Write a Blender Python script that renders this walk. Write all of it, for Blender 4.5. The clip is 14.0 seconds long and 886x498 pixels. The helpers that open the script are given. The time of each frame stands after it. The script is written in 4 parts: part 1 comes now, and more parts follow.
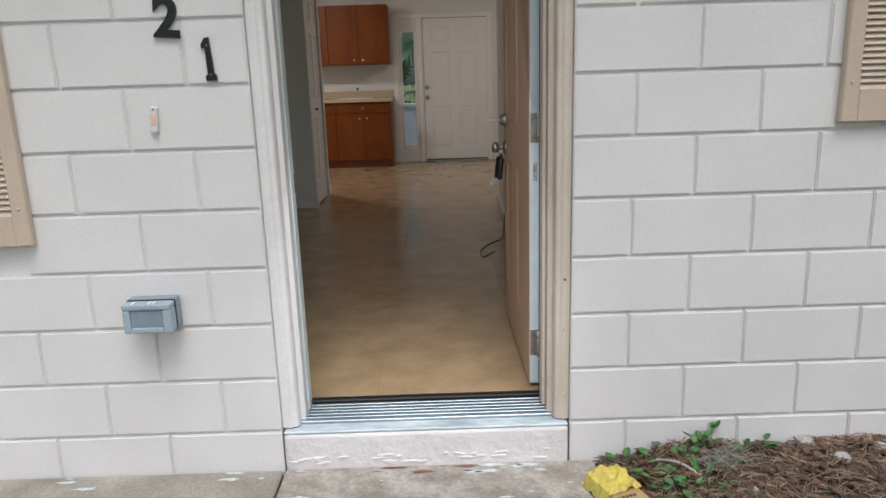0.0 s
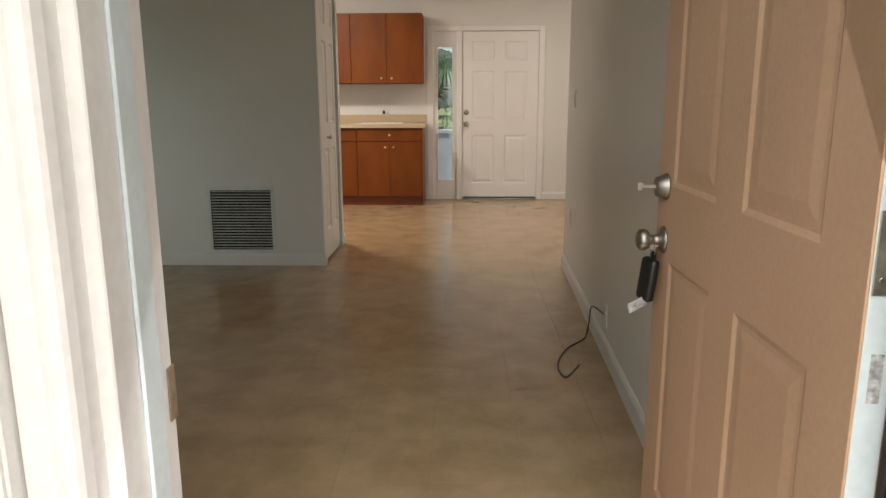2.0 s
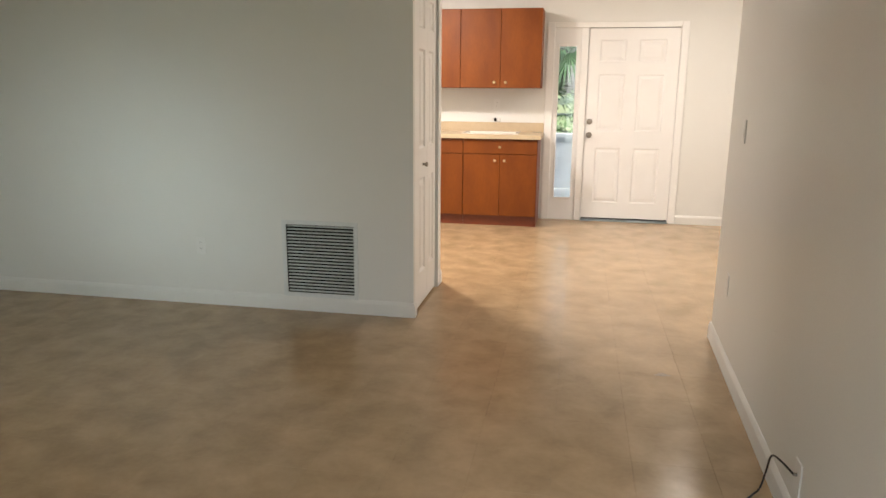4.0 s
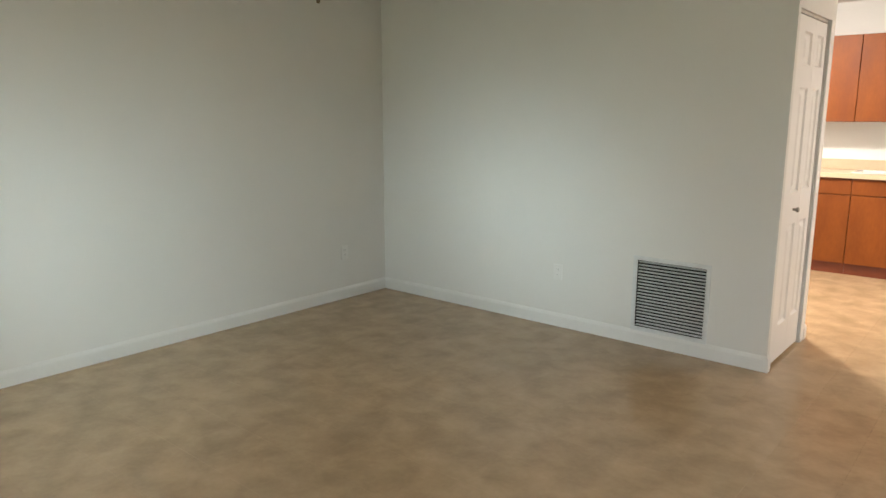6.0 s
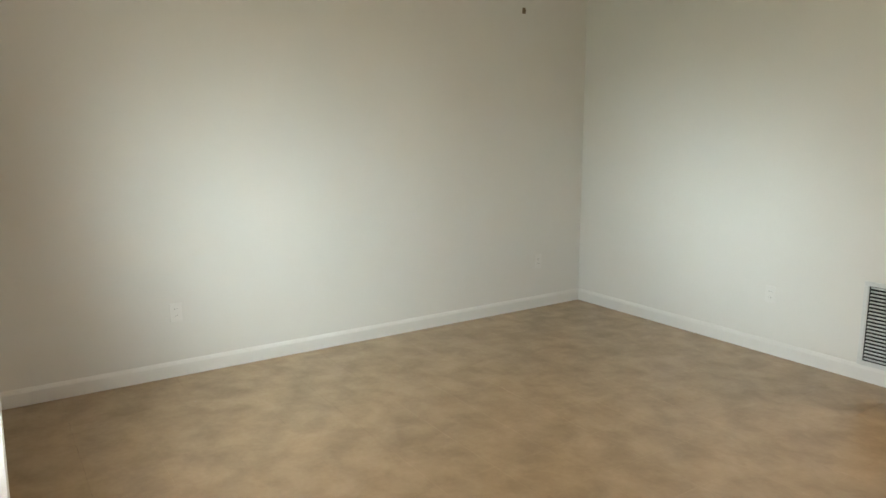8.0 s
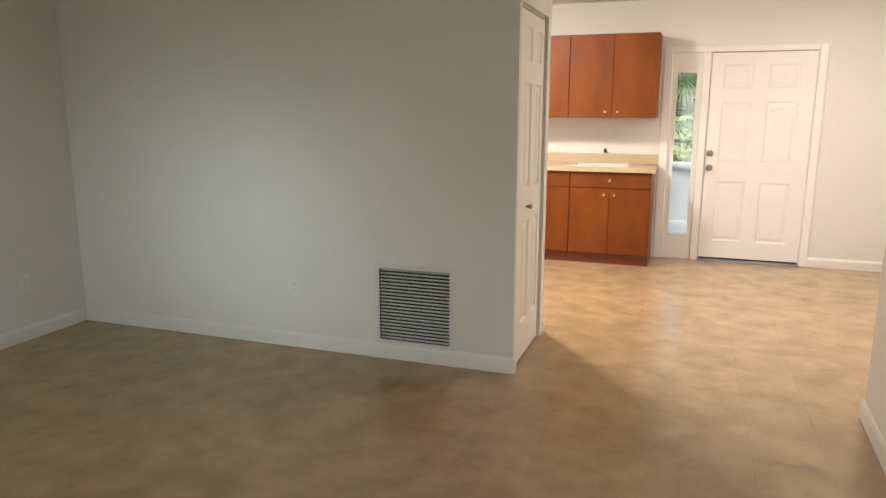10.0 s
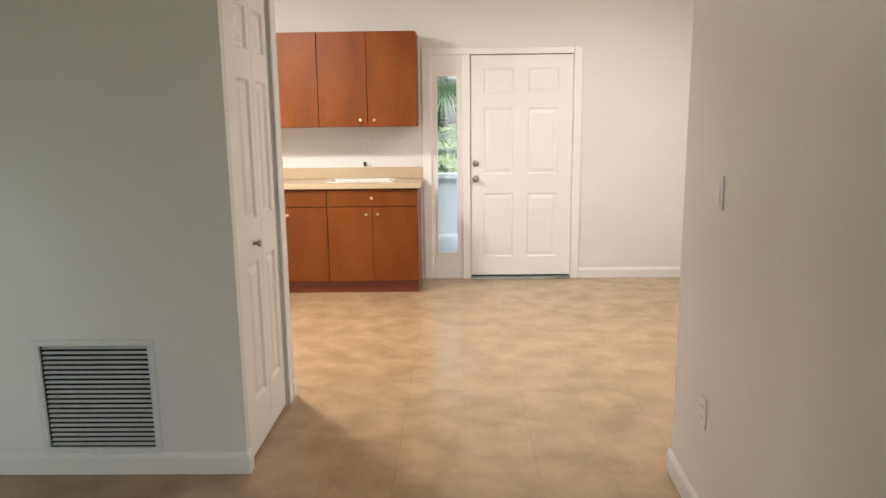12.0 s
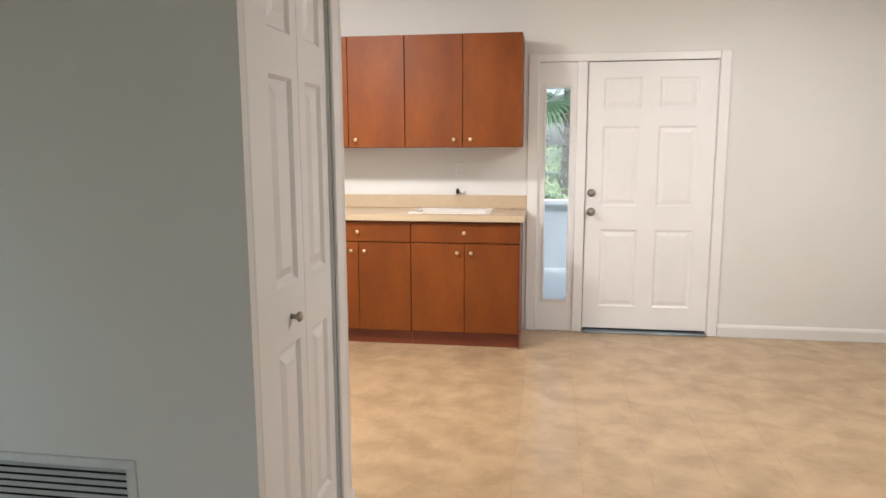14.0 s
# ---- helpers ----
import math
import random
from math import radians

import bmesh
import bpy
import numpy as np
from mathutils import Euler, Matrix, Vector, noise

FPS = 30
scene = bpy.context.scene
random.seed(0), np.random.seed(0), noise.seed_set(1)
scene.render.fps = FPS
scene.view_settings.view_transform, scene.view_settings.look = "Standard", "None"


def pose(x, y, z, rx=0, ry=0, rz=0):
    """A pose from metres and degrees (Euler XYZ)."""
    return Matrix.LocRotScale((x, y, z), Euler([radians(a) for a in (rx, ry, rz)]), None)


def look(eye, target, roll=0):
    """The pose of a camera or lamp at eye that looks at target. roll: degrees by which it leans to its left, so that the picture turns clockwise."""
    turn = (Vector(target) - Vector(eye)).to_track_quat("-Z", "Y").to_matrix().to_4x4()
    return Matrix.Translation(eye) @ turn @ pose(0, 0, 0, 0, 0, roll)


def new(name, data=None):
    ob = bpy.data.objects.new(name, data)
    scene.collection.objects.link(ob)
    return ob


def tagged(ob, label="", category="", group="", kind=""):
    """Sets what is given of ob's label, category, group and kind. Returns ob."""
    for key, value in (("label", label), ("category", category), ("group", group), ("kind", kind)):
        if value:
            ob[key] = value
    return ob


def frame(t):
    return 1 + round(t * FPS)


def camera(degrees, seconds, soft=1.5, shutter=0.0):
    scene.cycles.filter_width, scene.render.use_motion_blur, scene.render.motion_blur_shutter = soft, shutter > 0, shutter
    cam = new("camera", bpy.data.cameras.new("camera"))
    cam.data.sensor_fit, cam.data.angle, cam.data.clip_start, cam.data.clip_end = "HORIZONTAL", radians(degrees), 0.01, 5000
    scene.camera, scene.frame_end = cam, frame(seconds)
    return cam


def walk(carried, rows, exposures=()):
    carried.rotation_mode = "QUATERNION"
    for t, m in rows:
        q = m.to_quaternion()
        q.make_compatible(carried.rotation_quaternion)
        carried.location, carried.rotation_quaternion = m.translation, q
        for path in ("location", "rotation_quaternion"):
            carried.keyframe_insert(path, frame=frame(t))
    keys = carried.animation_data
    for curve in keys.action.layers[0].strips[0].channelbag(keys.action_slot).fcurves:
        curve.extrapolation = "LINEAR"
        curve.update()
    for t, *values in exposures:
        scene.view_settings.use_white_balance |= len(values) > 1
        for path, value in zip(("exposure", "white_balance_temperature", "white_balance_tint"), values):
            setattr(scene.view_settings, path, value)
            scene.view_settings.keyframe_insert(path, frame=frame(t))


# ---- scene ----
cam = camera(65.1, 14.0)
PATH = [
    (0, (0.063, -2.287, 1.184), (0.072, -0.344, 0.712), -1.8),
    (0.5, (0.025, -1.876, 1.173), (0.091, 0.078, 0.751), -0.5),
    (1, (-0.018, -1.431, 1.184), (-0.035, 0.525, 0.768), 0.9),
    (1.5, (-0.086, -0.968, 1.196), (-0.021, 0.988, 0.787), -0.5),
    (2, (-0.095, -0.593, 1.185), (-0.15, 1.365, 0.778), -0.2),
    (2.2, (-0.081, -0.449, 1.202), (-0.198, 1.506, 0.798), 1.5),
    (3.2, (-0.130, 0.20, 1.330), (-0.405, 2.13, 0.890), 0.6),
    (4.3, (-0.164, 0.412, 1.436), (-0.626, 2.308, 0.996), 0.2),
    (4.5, (-0.147, 0.378, 1.454), (-0.696, 2.254, 1.034), -0.2),
    (5, (-0.17, 0.358, 1.484), (-0.895, 2.179, 1.084), -1.0),
    (5.5, (-0.096, 0.308, 1.490), (-1.192, 1.933, 1.095), 0.1),
    (6, (-0.054, 0.272, 1.503), (-1.327, 1.767, 1.123), 0),
    (6.5, (-0.037, 0.227, 1.483), (-1.436, 1.611, 1.126), -0.1),
    (7, (-0.022, 0.218, 1.504), (-1.592, 1.4, 1.134), -1),
    (7.2, (-0.002, 0.222, 1.492), (-1.627, 1.324, 1.114), -0.2),
    (7.7, (-0.035, 0.245, 1.496), (-1.695, 1.29, 1.135), -0.2),
    (8.4, (-0.135, 0.305, 1.500), (-1.665, 1.534, 1.175), -0.2),
    (9.3, (-0.239, 0.459, 1.502), (-1.329, 2.111, 1.211), -0.2),
    (9.5, (-0.222, 0.521, 1.483), (-1.189, 2.246, 1.185), -0.3),
    (10, (-0.243, 0.752, 1.500), (-0.894, 2.602, 1.110), 0.1),
    (10.5, (-0.217, 1.014, 1.469), (-0.677, 2.927, 1.106), 0.8),
    (11, (-0.193, 1.215, 1.466), (-0.49, 3.15, 1.06), 0.8),
    (11.5, (-0.236, 1.521, 1.476), (-0.35, 3.485, 1.118), 0.4),
    (12, (-0.236, 1.76, 1.458), (-0.274, 3.728, 1.102), -0.7),
    (12.5, (-0.16, 2.032, 1.477), (-0.214, 4.008, 1.175), 1.3),
    (13, (-0.181, 2.303, 1.471), (-0.304, 4.274, 1.156), 0.8),
    (13.5, (-0.297, 2.587, 1.491), (-0.452, 4.562, 1.216), -0.7),
    (14, (-0.367, 2.821, 1.462), (-0.666, 4.776, 1.163), -0.2),
]
walk(cam, [(t, look(eye, target, roll)) for t, eye, target, roll in PATH],
     [(0, 0.0, 6250, 10), (1.0, 0.05, 6250, 10), (1.5, 0.25, 6350, 10), (2.0, 0.95, 7000, 10), (2.2, 1.25, 7000, 10), (4.3, 1.95, 6750, 10), (5.0, 1.98, 6750, 10),
      (6.0, 2.3, 6600, 9), (6.5, 2.4, 6450, 9), (7.0, 2.78, 6300, 10), (7.7, 2.78, 6500, 10), (9.3, 2.0, 7800, 15), (9.6, 1.95, 7600, 14), (10.0, 1.9, 7100, 11), (10.5, 1.92, 6800, 10), (12, 1.82, 6500, 10), (14, 1.75, 6100, 10)])


# ---- light ----
world = bpy.data.worlds.new("sky")
scene.world = world
world.use_nodes = True
wn = world.node_tree.nodes
sky = wn.new("ShaderNodeTexSky")
sky.sky_type = "NISHITA"
sky.sun_disc = False
sky.sun_elevation, sky.sun_rotation = radians(66), radians(166)
sky.dust_density, sky.air_density = 4.0, 1.0
soft_sky = wn.new("ShaderNodeHueSaturation")
soft_sky.inputs["Saturation"].default_value = 0.6
world.node_tree.links.new(sky.outputs[0], soft_sky.inputs["Color"])
world.node_tree.links.new(soft_sky.outputs[0], wn["Background"].inputs[0])
wn["Background"].inputs[1].default_value = 0.15

sun = new("sun", bpy.data.lights.new("sun", "SUN"))
sun.data.energy, sun.data.angle, sun.data.color = 1.5, radians(30), (1.0, 0.985, 0.95)
sun.matrix_world = look((1.5, -6, 14), (0, 0, 0))


def lamp(name, kind, place, watts, colour, size, aim=None):
    ob = new(name, bpy.data.lights.new(name, kind))
    ob.data.energy, ob.data.color = watts, colour
    if kind == "AREA":
        ob.data.shape, ob.data.size = "DISK", size
    else:
        ob.data.shadow_soft_size = size
    ob.matrix_world = look(place, aim) if aim else pose(*place)
    return ob


WARM = (1.0, 0.92, 0.86)
# each ceiling light: most of it straight down, the rest all round
lamp("kitchen_lamp", "AREA", (-1.9, 6.35, 2.50), 18, WARM, 0.30, (-1.9, 6.3501, 0))
lamp("kitchen_glow", "POINT", (-1.9, 6.35, 2.42), 11, WARM, 0.09)
# added fill for the dining side, where no lamp is known
lamp("dining_fill", "AREA", (1.1, 6.3, 2.50), 9.5, WARM, 0.28, (1.1, 6.3001, 0))
lamp("dining_fill_glow", "POINT", (1.1, 6.3, 2.42), 5.5, WARM, 0.09)



def opening_light(name, watts, spread, place, size, aim, colour):
    ob = new(name, bpy.data.lights.new(name, "AREA"))
    d = ob.data
    d.shape, d.size, d.size_y = "RECTANGLE", size[0], size[1]
    d.energy, d.color, d.spread = watts, colour, radians(spread)
    ob.matrix_world = look(place, aim)


# the front window: light off the lawn and trees, and the bright sky gap low over the street
WINDOW, PANES, SKY_GAP = (-2.515, 0.150, 1.39), (1.56, 1.22), (0.77, 0.94, 0.98)
opening_light("window_garden_light", 1.5, 150, WINDOW, PANES, (-2.5, 3.2, 2.2), (0.90, 1.0, 0.85))
opening_light("window_street_light", 0.75, 30, WINDOW, PANES, (-3.0, 4.5, 0.62), SKY_GAP)
opening_light("window_side_light", 1.7, 60, WINDOW, PANES, (-4.3, 1.75, 0.55), SKY_GAP)
# added lamp in the open front door, boosting its sky light on the floor
opening_light("doorway_fill", 2.9, 115, (-0.02, 0.19, 1.05), (0.84, 1.9), (-0.02, 1.7, 0.0), (0.95, 0.985, 1.0))


# ---- materials ----
def mat(name, colour, rough=0.6, var=0.12, scale=6.0, fine=80.0, bump=0.1, metal=0.0, second=None, spread=0.0,
        stretch=(1, 1, 1), spec=0.5, depth=0.002, amount=0.35, detail=5, warp=0.0):
    """Colour varied by a coarse and a fine noise, roughness with it, and a fine relief."""
    m = bpy.data.materials.new(name)
    m.use_nodes = True
    nt = m.node_tree
    n, ln = nt.nodes, nt.links
    b = n["Principled BSDF"]
    b.inputs["Metallic"].default_value = metal
    b.inputs["Specular IOR Level"].default_value = spec
    co = n.new("ShaderNodeNewGeometry")
    mp = n.new("ShaderNodeMapping")
    mp.inputs["Scale"].default_value = stretch
    mp.inputs["Location"].default_value = (13.37, 17.71, 11.23)
    ln.new(co.outputs["Position"], mp.inputs["Vector"])
    big = n.new("ShaderNodeTexNoise")
    big.inputs["Scale"].default_value, big.inputs["Detail"].default_value = scale, detail
    big.inputs["Distortion"].default_value = warp
    small = n.new("ShaderNodeTexNoise")
    small.inputs["Scale"].default_value, small.inputs["Detail"].default_value = fine, 3
    for t in (big, small):
        ln.new(mp.outputs[0], t.inputs["Vector"])
    c2 = second or tuple(c * (1 - var * 2) for c in colour)
    ramp = n.new("ShaderNodeValToRGB")
    ramp.color_ramp.elements[0].position, ramp.color_ramp.elements[1].position = 0.5 - amount / 2, 0.5 + amount / 2
    ramp.color_ramp.elements[0].color, ramp.color_ramp.elements[1].color = (*c2, 1), (*colour, 1)
    ln.new(big.outputs[0], ramp.inputs[0])
    mix = n.new("ShaderNodeMix")
    mix.data_type, mix.blend_type = "RGBA", "MULTIPLY"
    mix.inputs[0].default_value = 1.0
    ln.new(ramp.outputs[0], mix.inputs[6])
    rng = n.new("ShaderNodeMapRange")
    rng.inputs[1].default_value, rng.inputs[2].default_value = 0.3, 0.7
    rng.inputs[3].default_value, rng.inputs[4].default_value = 1 - var, 1 + var
    ln.new(small.outputs[0], rng.inputs[0])
    last = rng.outputs[0]
    if spread:
        info = n.new("ShaderNodeObjectInfo")
        r2 = n.new("ShaderNodeMapRange")
        r2.inputs[3].default_value, r2.inputs[4].default_value = 1 - spread, 1 + spread
        ln.new(info.outputs["Random"], r2.inputs[0])
        mul = n.new("ShaderNodeMath")
        mul.operation = "MULTIPLY"
        ln.new(last, mul.inputs[0])
        ln.new(r2.outputs[0], mul.inputs[1])
        last = mul.outputs[0]
    ln.new(last, mix.inputs[7])
    ln.new(mix.outputs[2], b.inputs["Base Color"])
    rr = n.new("ShaderNodeMapRange")
    rr.inputs[3].default_value, rr.inputs[4].default_value = max(0.02, rough - 0.08), min(1, rough + 0.08)
    ln.new(big.outputs[0], rr.inputs[0])
    ln.new(rr.outputs[0], b.inputs["Roughness"])
    if bump:
        bp = n.new("ShaderNodeBump")
        bp.inputs["Strength"].default_value, bp.inputs["Distance"].default_value = bump, depth
        ln.new(small.outputs[0], bp.inputs["Height"])
        ln.new(bp.outputs[0], b.inputs["Normal"])
    return m


M_BLOCK = mat("painted_block", (0.77, 0.75, 0.728), 0.55, 0.03, 3, 160, 0.35, spread=0.015, depth=0.002)
M_MORTAR = mat("painted_joint", (0.76, 0.74, 0.72), 0.55, 0.04, 8, 120, 0.3)
M_STOOP = mat("painted_stoop", (0.77, 0.74, 0.725), 0.6, 0.025, 10, 35, 0.7, second=(0.70, 0.665, 0.645), depth=0.010)
M_SILLPAINT = mat("worn_pale_blue_paint", (0.62, 0.69, 0.72), 0.55, 0.12, 16, 70, 0.6, second=(0.38, 0.45, 0.48), stretch=(0.35, 1, 1))
M_ALU = mat("weathered_aluminium", (0.42, 0.48, 0.52), 0.42, 0.12, 9, 90, 0.2, metal=0.7, stretch=(0.3, 1, 1), second=(0.25, 0.30, 0.33))
M_CONCRETE = mat("damp_concrete", (0.36, 0.335, 0.285), 0.75, 0.15, 5, 90, 0.7, second=(0.22, 0.20, 0.165), depth=0.003)
M_STAINED = mat("paint_spattered_concrete", (0.40, 0.37, 0.33), 0.75, 0.2, 11, 70, 0.7, second=(0.23, 0.20, 0.17), depth=0.003)
M_SOIL = mat("soil", (0.10, 0.07, 0.045), 0.95, 0.3, 4, 60, 0.9, second=(0.05, 0.035, 0.022), depth=0.01)
M_NEEDLE = mat("dry_pine_needles", (0.31, 0.22, 0.145), 0.85, 0.3, 26, 60, 0.2, second=(0.11, 0.075, 0.05), amount=0.25)
M_DEADLEAF = mat("dead_leaves", (0.16, 0.085, 0.05), 0.8, 0.3, 9, 60, 0.3, second=(0.06, 0.035, 0.025))
M_WEED = mat("weed_leaf", (0.075, 0.20, 0.045), 0.5, 0.2, 20, 120, 0.3, second=(0.04, 0.12, 0.035))
M_MOSS = mat("grey_moss", (0.26, 0.27, 0.23), 0.95, 0.2, 30, 120, 0.4)
M_PEBBLE = mat("pale_stone", (0.42, 0.39, 0.36), 0.8, 0.15, 12, 90, 0.5)
M_TAN = mat("tan_paint", (0.60, 0.485, 0.375), 0.5, 0.04, 4, 90, 0.12)
M_TRIM_OUT = mat("cream_trim_paint", (0.79, 0.765, 0.745), 0.45, 0.04, 5, 60, 0.12)
M_DOOR_OUT = mat("tan_door_paint", (0.55, 0.355, 0.232), 0.42, 0.05, 3, 90, 0.1, second=(0.49, 0.315, 0.203))
M_TRIM_TAN = mat("beige_trim", (0.66, 0.575, 0.485), 0.45, 0.04, 5, 60, 0.15, second=(0.60, 0.51, 0.42))
M_BASE = mat("baseboard_paint", (0.715, 0.71, 0.685), 0.42, 0.015, 4, 120, 0.06)
M_EDGE = mat("white_door_edge", (0.66, 0.74, 0.76), 0.45, 0.05, 7, 60, 0.1)
M_RUBBER = mat("black_rubber", (0.012, 0.012, 0.013), 0.6, 0.2, 20, 80, 0.2)
M_BLACK = mat("black_enamel", (0.012, 0.012, 0.012), 0.35, 0.2, 20, 90, 0.15)
M_NICKEL = mat("satin_nickel", (0.36, 0.335, 0.30), 0.37, 0.06, 30, 150, 0.05, metal=1.0)
M_STEEL = mat("dull_steel", (0.52, 0.49, 0.44), 0.38, 0.12, 25, 120, 0.1, metal=1.0, second=(0.36, 0.33, 0.29))
M_BRASS = mat("pale_brass", (0.72, 0.60, 0.38), 0.37, 0.06, 30, 150, 0.05, metal=1.0)
M_BLUEGREY = mat("blue_grey_plastic", (0.24, 0.31, 0.36), 0.35, 0.06, 9, 120, 0.1)
M_CLEARGREY = mat("smoky_cover_plastic", (0.36, 0.44, 0.49), 0.22, 0.06, 9, 120, 0.05)
M_WHITEPL = mat("white_plastic", (0.73, 0.725, 0.70), 0.35, 0.02, 9, 120, 0.03)
M_ORANGE = mat("faded_orange_lens", (0.85, 0.55, 0.40), 0.4, 0.05, 30, 90, 0.05)
M_YELLOW = mat("yellow_film", (0.62, 0.52, 0.08), 0.35, 0.15, 18, 60, 0.4, second=(0.50, 0.40, 0.10))
M_BROWNPACK = mat("tan_packaging", (0.46, 0.30, 0.13), 0.6, 0.12, 16, 60, 0.3)
M_PRINT = mat("dark_print", (0.10, 0.08, 0.05), 0.7, 0.1, 20, 60, 0.1)
M_WALL = mat("wall_paint", (0.70, 0.695, 0.665), 0.62, 0.015, 1.6, 220, 0.14, depth=0.001)
M_HALL = mat("satin_wall_paint", (0.70, 0.695, 0.665), 0.37, 0.02, 1.6, 160, 0.2, depth=0.0012)
M_CEIL = mat("ceiling_paint", (0.76, 0.74, 0.70), 0.8, 0.03, 4, 140, 0.5, depth=0.003)
M_TRIM = mat("white_trim_paint", (0.78, 0.77, 0.75), 0.38, 0.015, 4, 120, 0.06)
M_DOOR = mat("white_door_paint", (0.78, 0.77, 0.755), 0.4, 0.015, 4, 150, 0.08)
M_TILE = mat("beige_marbled_tile", (0.455, 0.32, 0.188), 0.20, 0.03, 5.5, 45, 0.04, second=(0.325, 0.226, 0.128), spread=0.02, depth=0.001, amount=0.40, detail=4, warp=0.25)
M_GROUT = mat("tile_joint", (0.33, 0.24, 0.145), 0.7, 0.1, 20, 90, 0.2)
M_CHERRY = mat("cherry_wood", (0.225, 0.061, 0.008), 0.48, 0.06, 2.0, 26, 0.05, second=(0.130, 0.031, 0.005), stretch=(2.4, 2.4, 0.8), spread=0.05, amount=0.6, spec=0.22)
M_CHERRYDARK = mat("dark_cherry_toe_kick", (0.17, 0.035, 0.010), 0.4, 0.08, 3, 30, 0.05, stretch=(1, 1, 4))
M_LAMINATE = mat("beige_laminate", (0.53, 0.415, 0.275), 0.37, 0.03, 20, 160, 0.03)
M_SINK = mat("white_enamel", (0.82, 0.80, 0.76), 0.2, 0.02, 12, 90, 0.02)
# near-black colour for the shade inside openings
M_HOLE_SHADE = mat("hole_shade", (0.02, 0.02, 0.02), 0.9, 0.2, 10, 50, 0.1)
M_VENT = mat("grey_white_enamel", (0.66, 0.68, 0.675), 0.45, 0.04, 10, 90, 0.05)
M_PORCH = mat("porch_concrete", (0.52, 0.55, 0.55), 0.7, 0.08, 4, 60, 0.3)
M_PORCHWALL = mat("porch_white_paint", (0.60, 0.63, 0.67), 0.6, 0.05, 4, 70, 0.2)
M_BARK = mat("palm_bark", (0.24, 0.20, 0.165), 0.9, 0.3, 7, 40, 0.9, second=(0.09, 0.07, 0.055), depth=0.02)
M_PALM = mat("palm_leaf", (0.06, 0.135, 0.045), 0.45, 0.2, 3, 60, 0.2, second=(0.035, 0.085, 0.03))
M_BUSH = mat("bush_leaf", (0.11, 0.19, 0.06), 0.55, 0.25, 3, 60, 0.2, second=(0.035, 0.085, 0.025))
M_GRASS = mat("lawn", (0.10, 0.17, 0.05), 0.9, 0.25, 0.8, 40, 0.6, second=(0.15, 0.13, 0.07))
M_WIRE = mat("black_cable", (0.014, 0.014, 0.014), 0.4, 0.1, 20, 80, 0.05)
M_TAG = mat("clear_tag", (0.62, 0.62, 0.60), 0.25, 0.2, 60, 120, 0.1, second=(0.28, 0.28, 0.28))
M_STAIN = mat("scuff", (0.27, 0.195, 0.125), 0.6, 0.2, 30, 90, 0.1)


def glass(name):
    m = bpy.data.materials.new(name)
    m.use_nodes = True
    b = m.node_tree.nodes["Principled BSDF"]
    b.inputs["Base Color"].default_value = (0.93, 0.97, 0.97, 1)
    b.inputs["Roughness"].default_value = 0.0
    b.inputs["Transmission Weight"].default_value = 1.0
    b.inputs["IOR"].default_value = 1.45
    return m


M_GLASS = glass("window_glass")


# ---- mesh helpers ----
def mesh(name, bm, material, smooth=False):
    me = bpy.data.meshes.new(name)
    bmesh.ops.recalc_face_normals(bm, faces=bm.faces)
    bm.to_mesh(me)
    bm.free()
    me.materials.append(material)
    if smooth:
        me.polygons.foreach_set("use_smooth", [True] * len(me.polygons))
    return me


def part(name, bm, material, parent=None, label="", at=None, smooth=False):
    ob = new(name, mesh(name, bm, material, smooth))
    if parent is not None:
        ob.parent = parent
    if at is not None:
        ob.matrix_basis = at
    if label:
        ob["label"] = label
    return ob


def thing(name, at, label, category, group="", kind=""):
    ob = new(name)
    ob.empty_display_size = 0.05
    ob.matrix_basis = at
    return tagged(ob, label, category, group, kind)


def add_box(bm, x0, x1, y0, y1, z0, z1):
    v = [bm.verts.new(p) for p in ((x0, y0, z0), (x1, y0, z0), (x1, y1, z0), (x0, y1, z0),
                                   (x0, y0, z1), (x1, y0, z1), (x1, y1, z1), (x0, y1, z1))]
    for f in ((0, 3, 2, 1), (4, 5, 6, 7), (0, 1, 5, 4), (1, 2, 6, 5), (2, 3, 7, 6), (3, 0, 4, 7)):
        bm.faces.new([v[i] for i in f])


def boxes(*list_of, bevel=0.0, segments=1):
    bm = bmesh.new()
    for b in list_of:
        add_box(bm, *b)
    if bevel:
        bmesh.ops.bevel(bm, geom=bm.edges[:], offset=bevel, segments=segments, affect="EDGES", profile=0.5, clamp_overlap=True)
    return bm


def lathe(profile, sides=20, axis="z"):
    """A turned shape from (radius, height) pairs."""
    bm = bmesh.new()
    rings = []
    for r, h in profile:
        ring = []
        for i in range(sides):
            a = 2 * math.pi * i / sides
            p = (r * math.cos(a), r * math.sin(a), h)
            ring.append(bm.verts.new(p if axis == "z" else (p[0], -p[2], p[1])))
        rings.append(ring)
    for a, b in zip(rings, rings[1:]):
        for i in range(sides):
            bm.faces.new((a[i], a[(i + 1) % sides], b[(i + 1) % sides], b[i]))
    bm.faces.new(rings[0])
    bm.faces.new(rings[-1])
    return bm


def prism(points, y0, y1):
    """An outline in x and z, given depth in y."""
    bm = bmesh.new()
    a = [bm.verts.new((x, y0, z)) for x, z in points]
    b = [bm.verts.new((x, y1, z)) for x, z in points]
    bm.faces.new(a)
    bm.faces.new(b)
    for i in range(len(a)):
        j = (i + 1) % len(a)
        bm.faces.new((a[i], a[j], b[j], b[i]))
    return bm


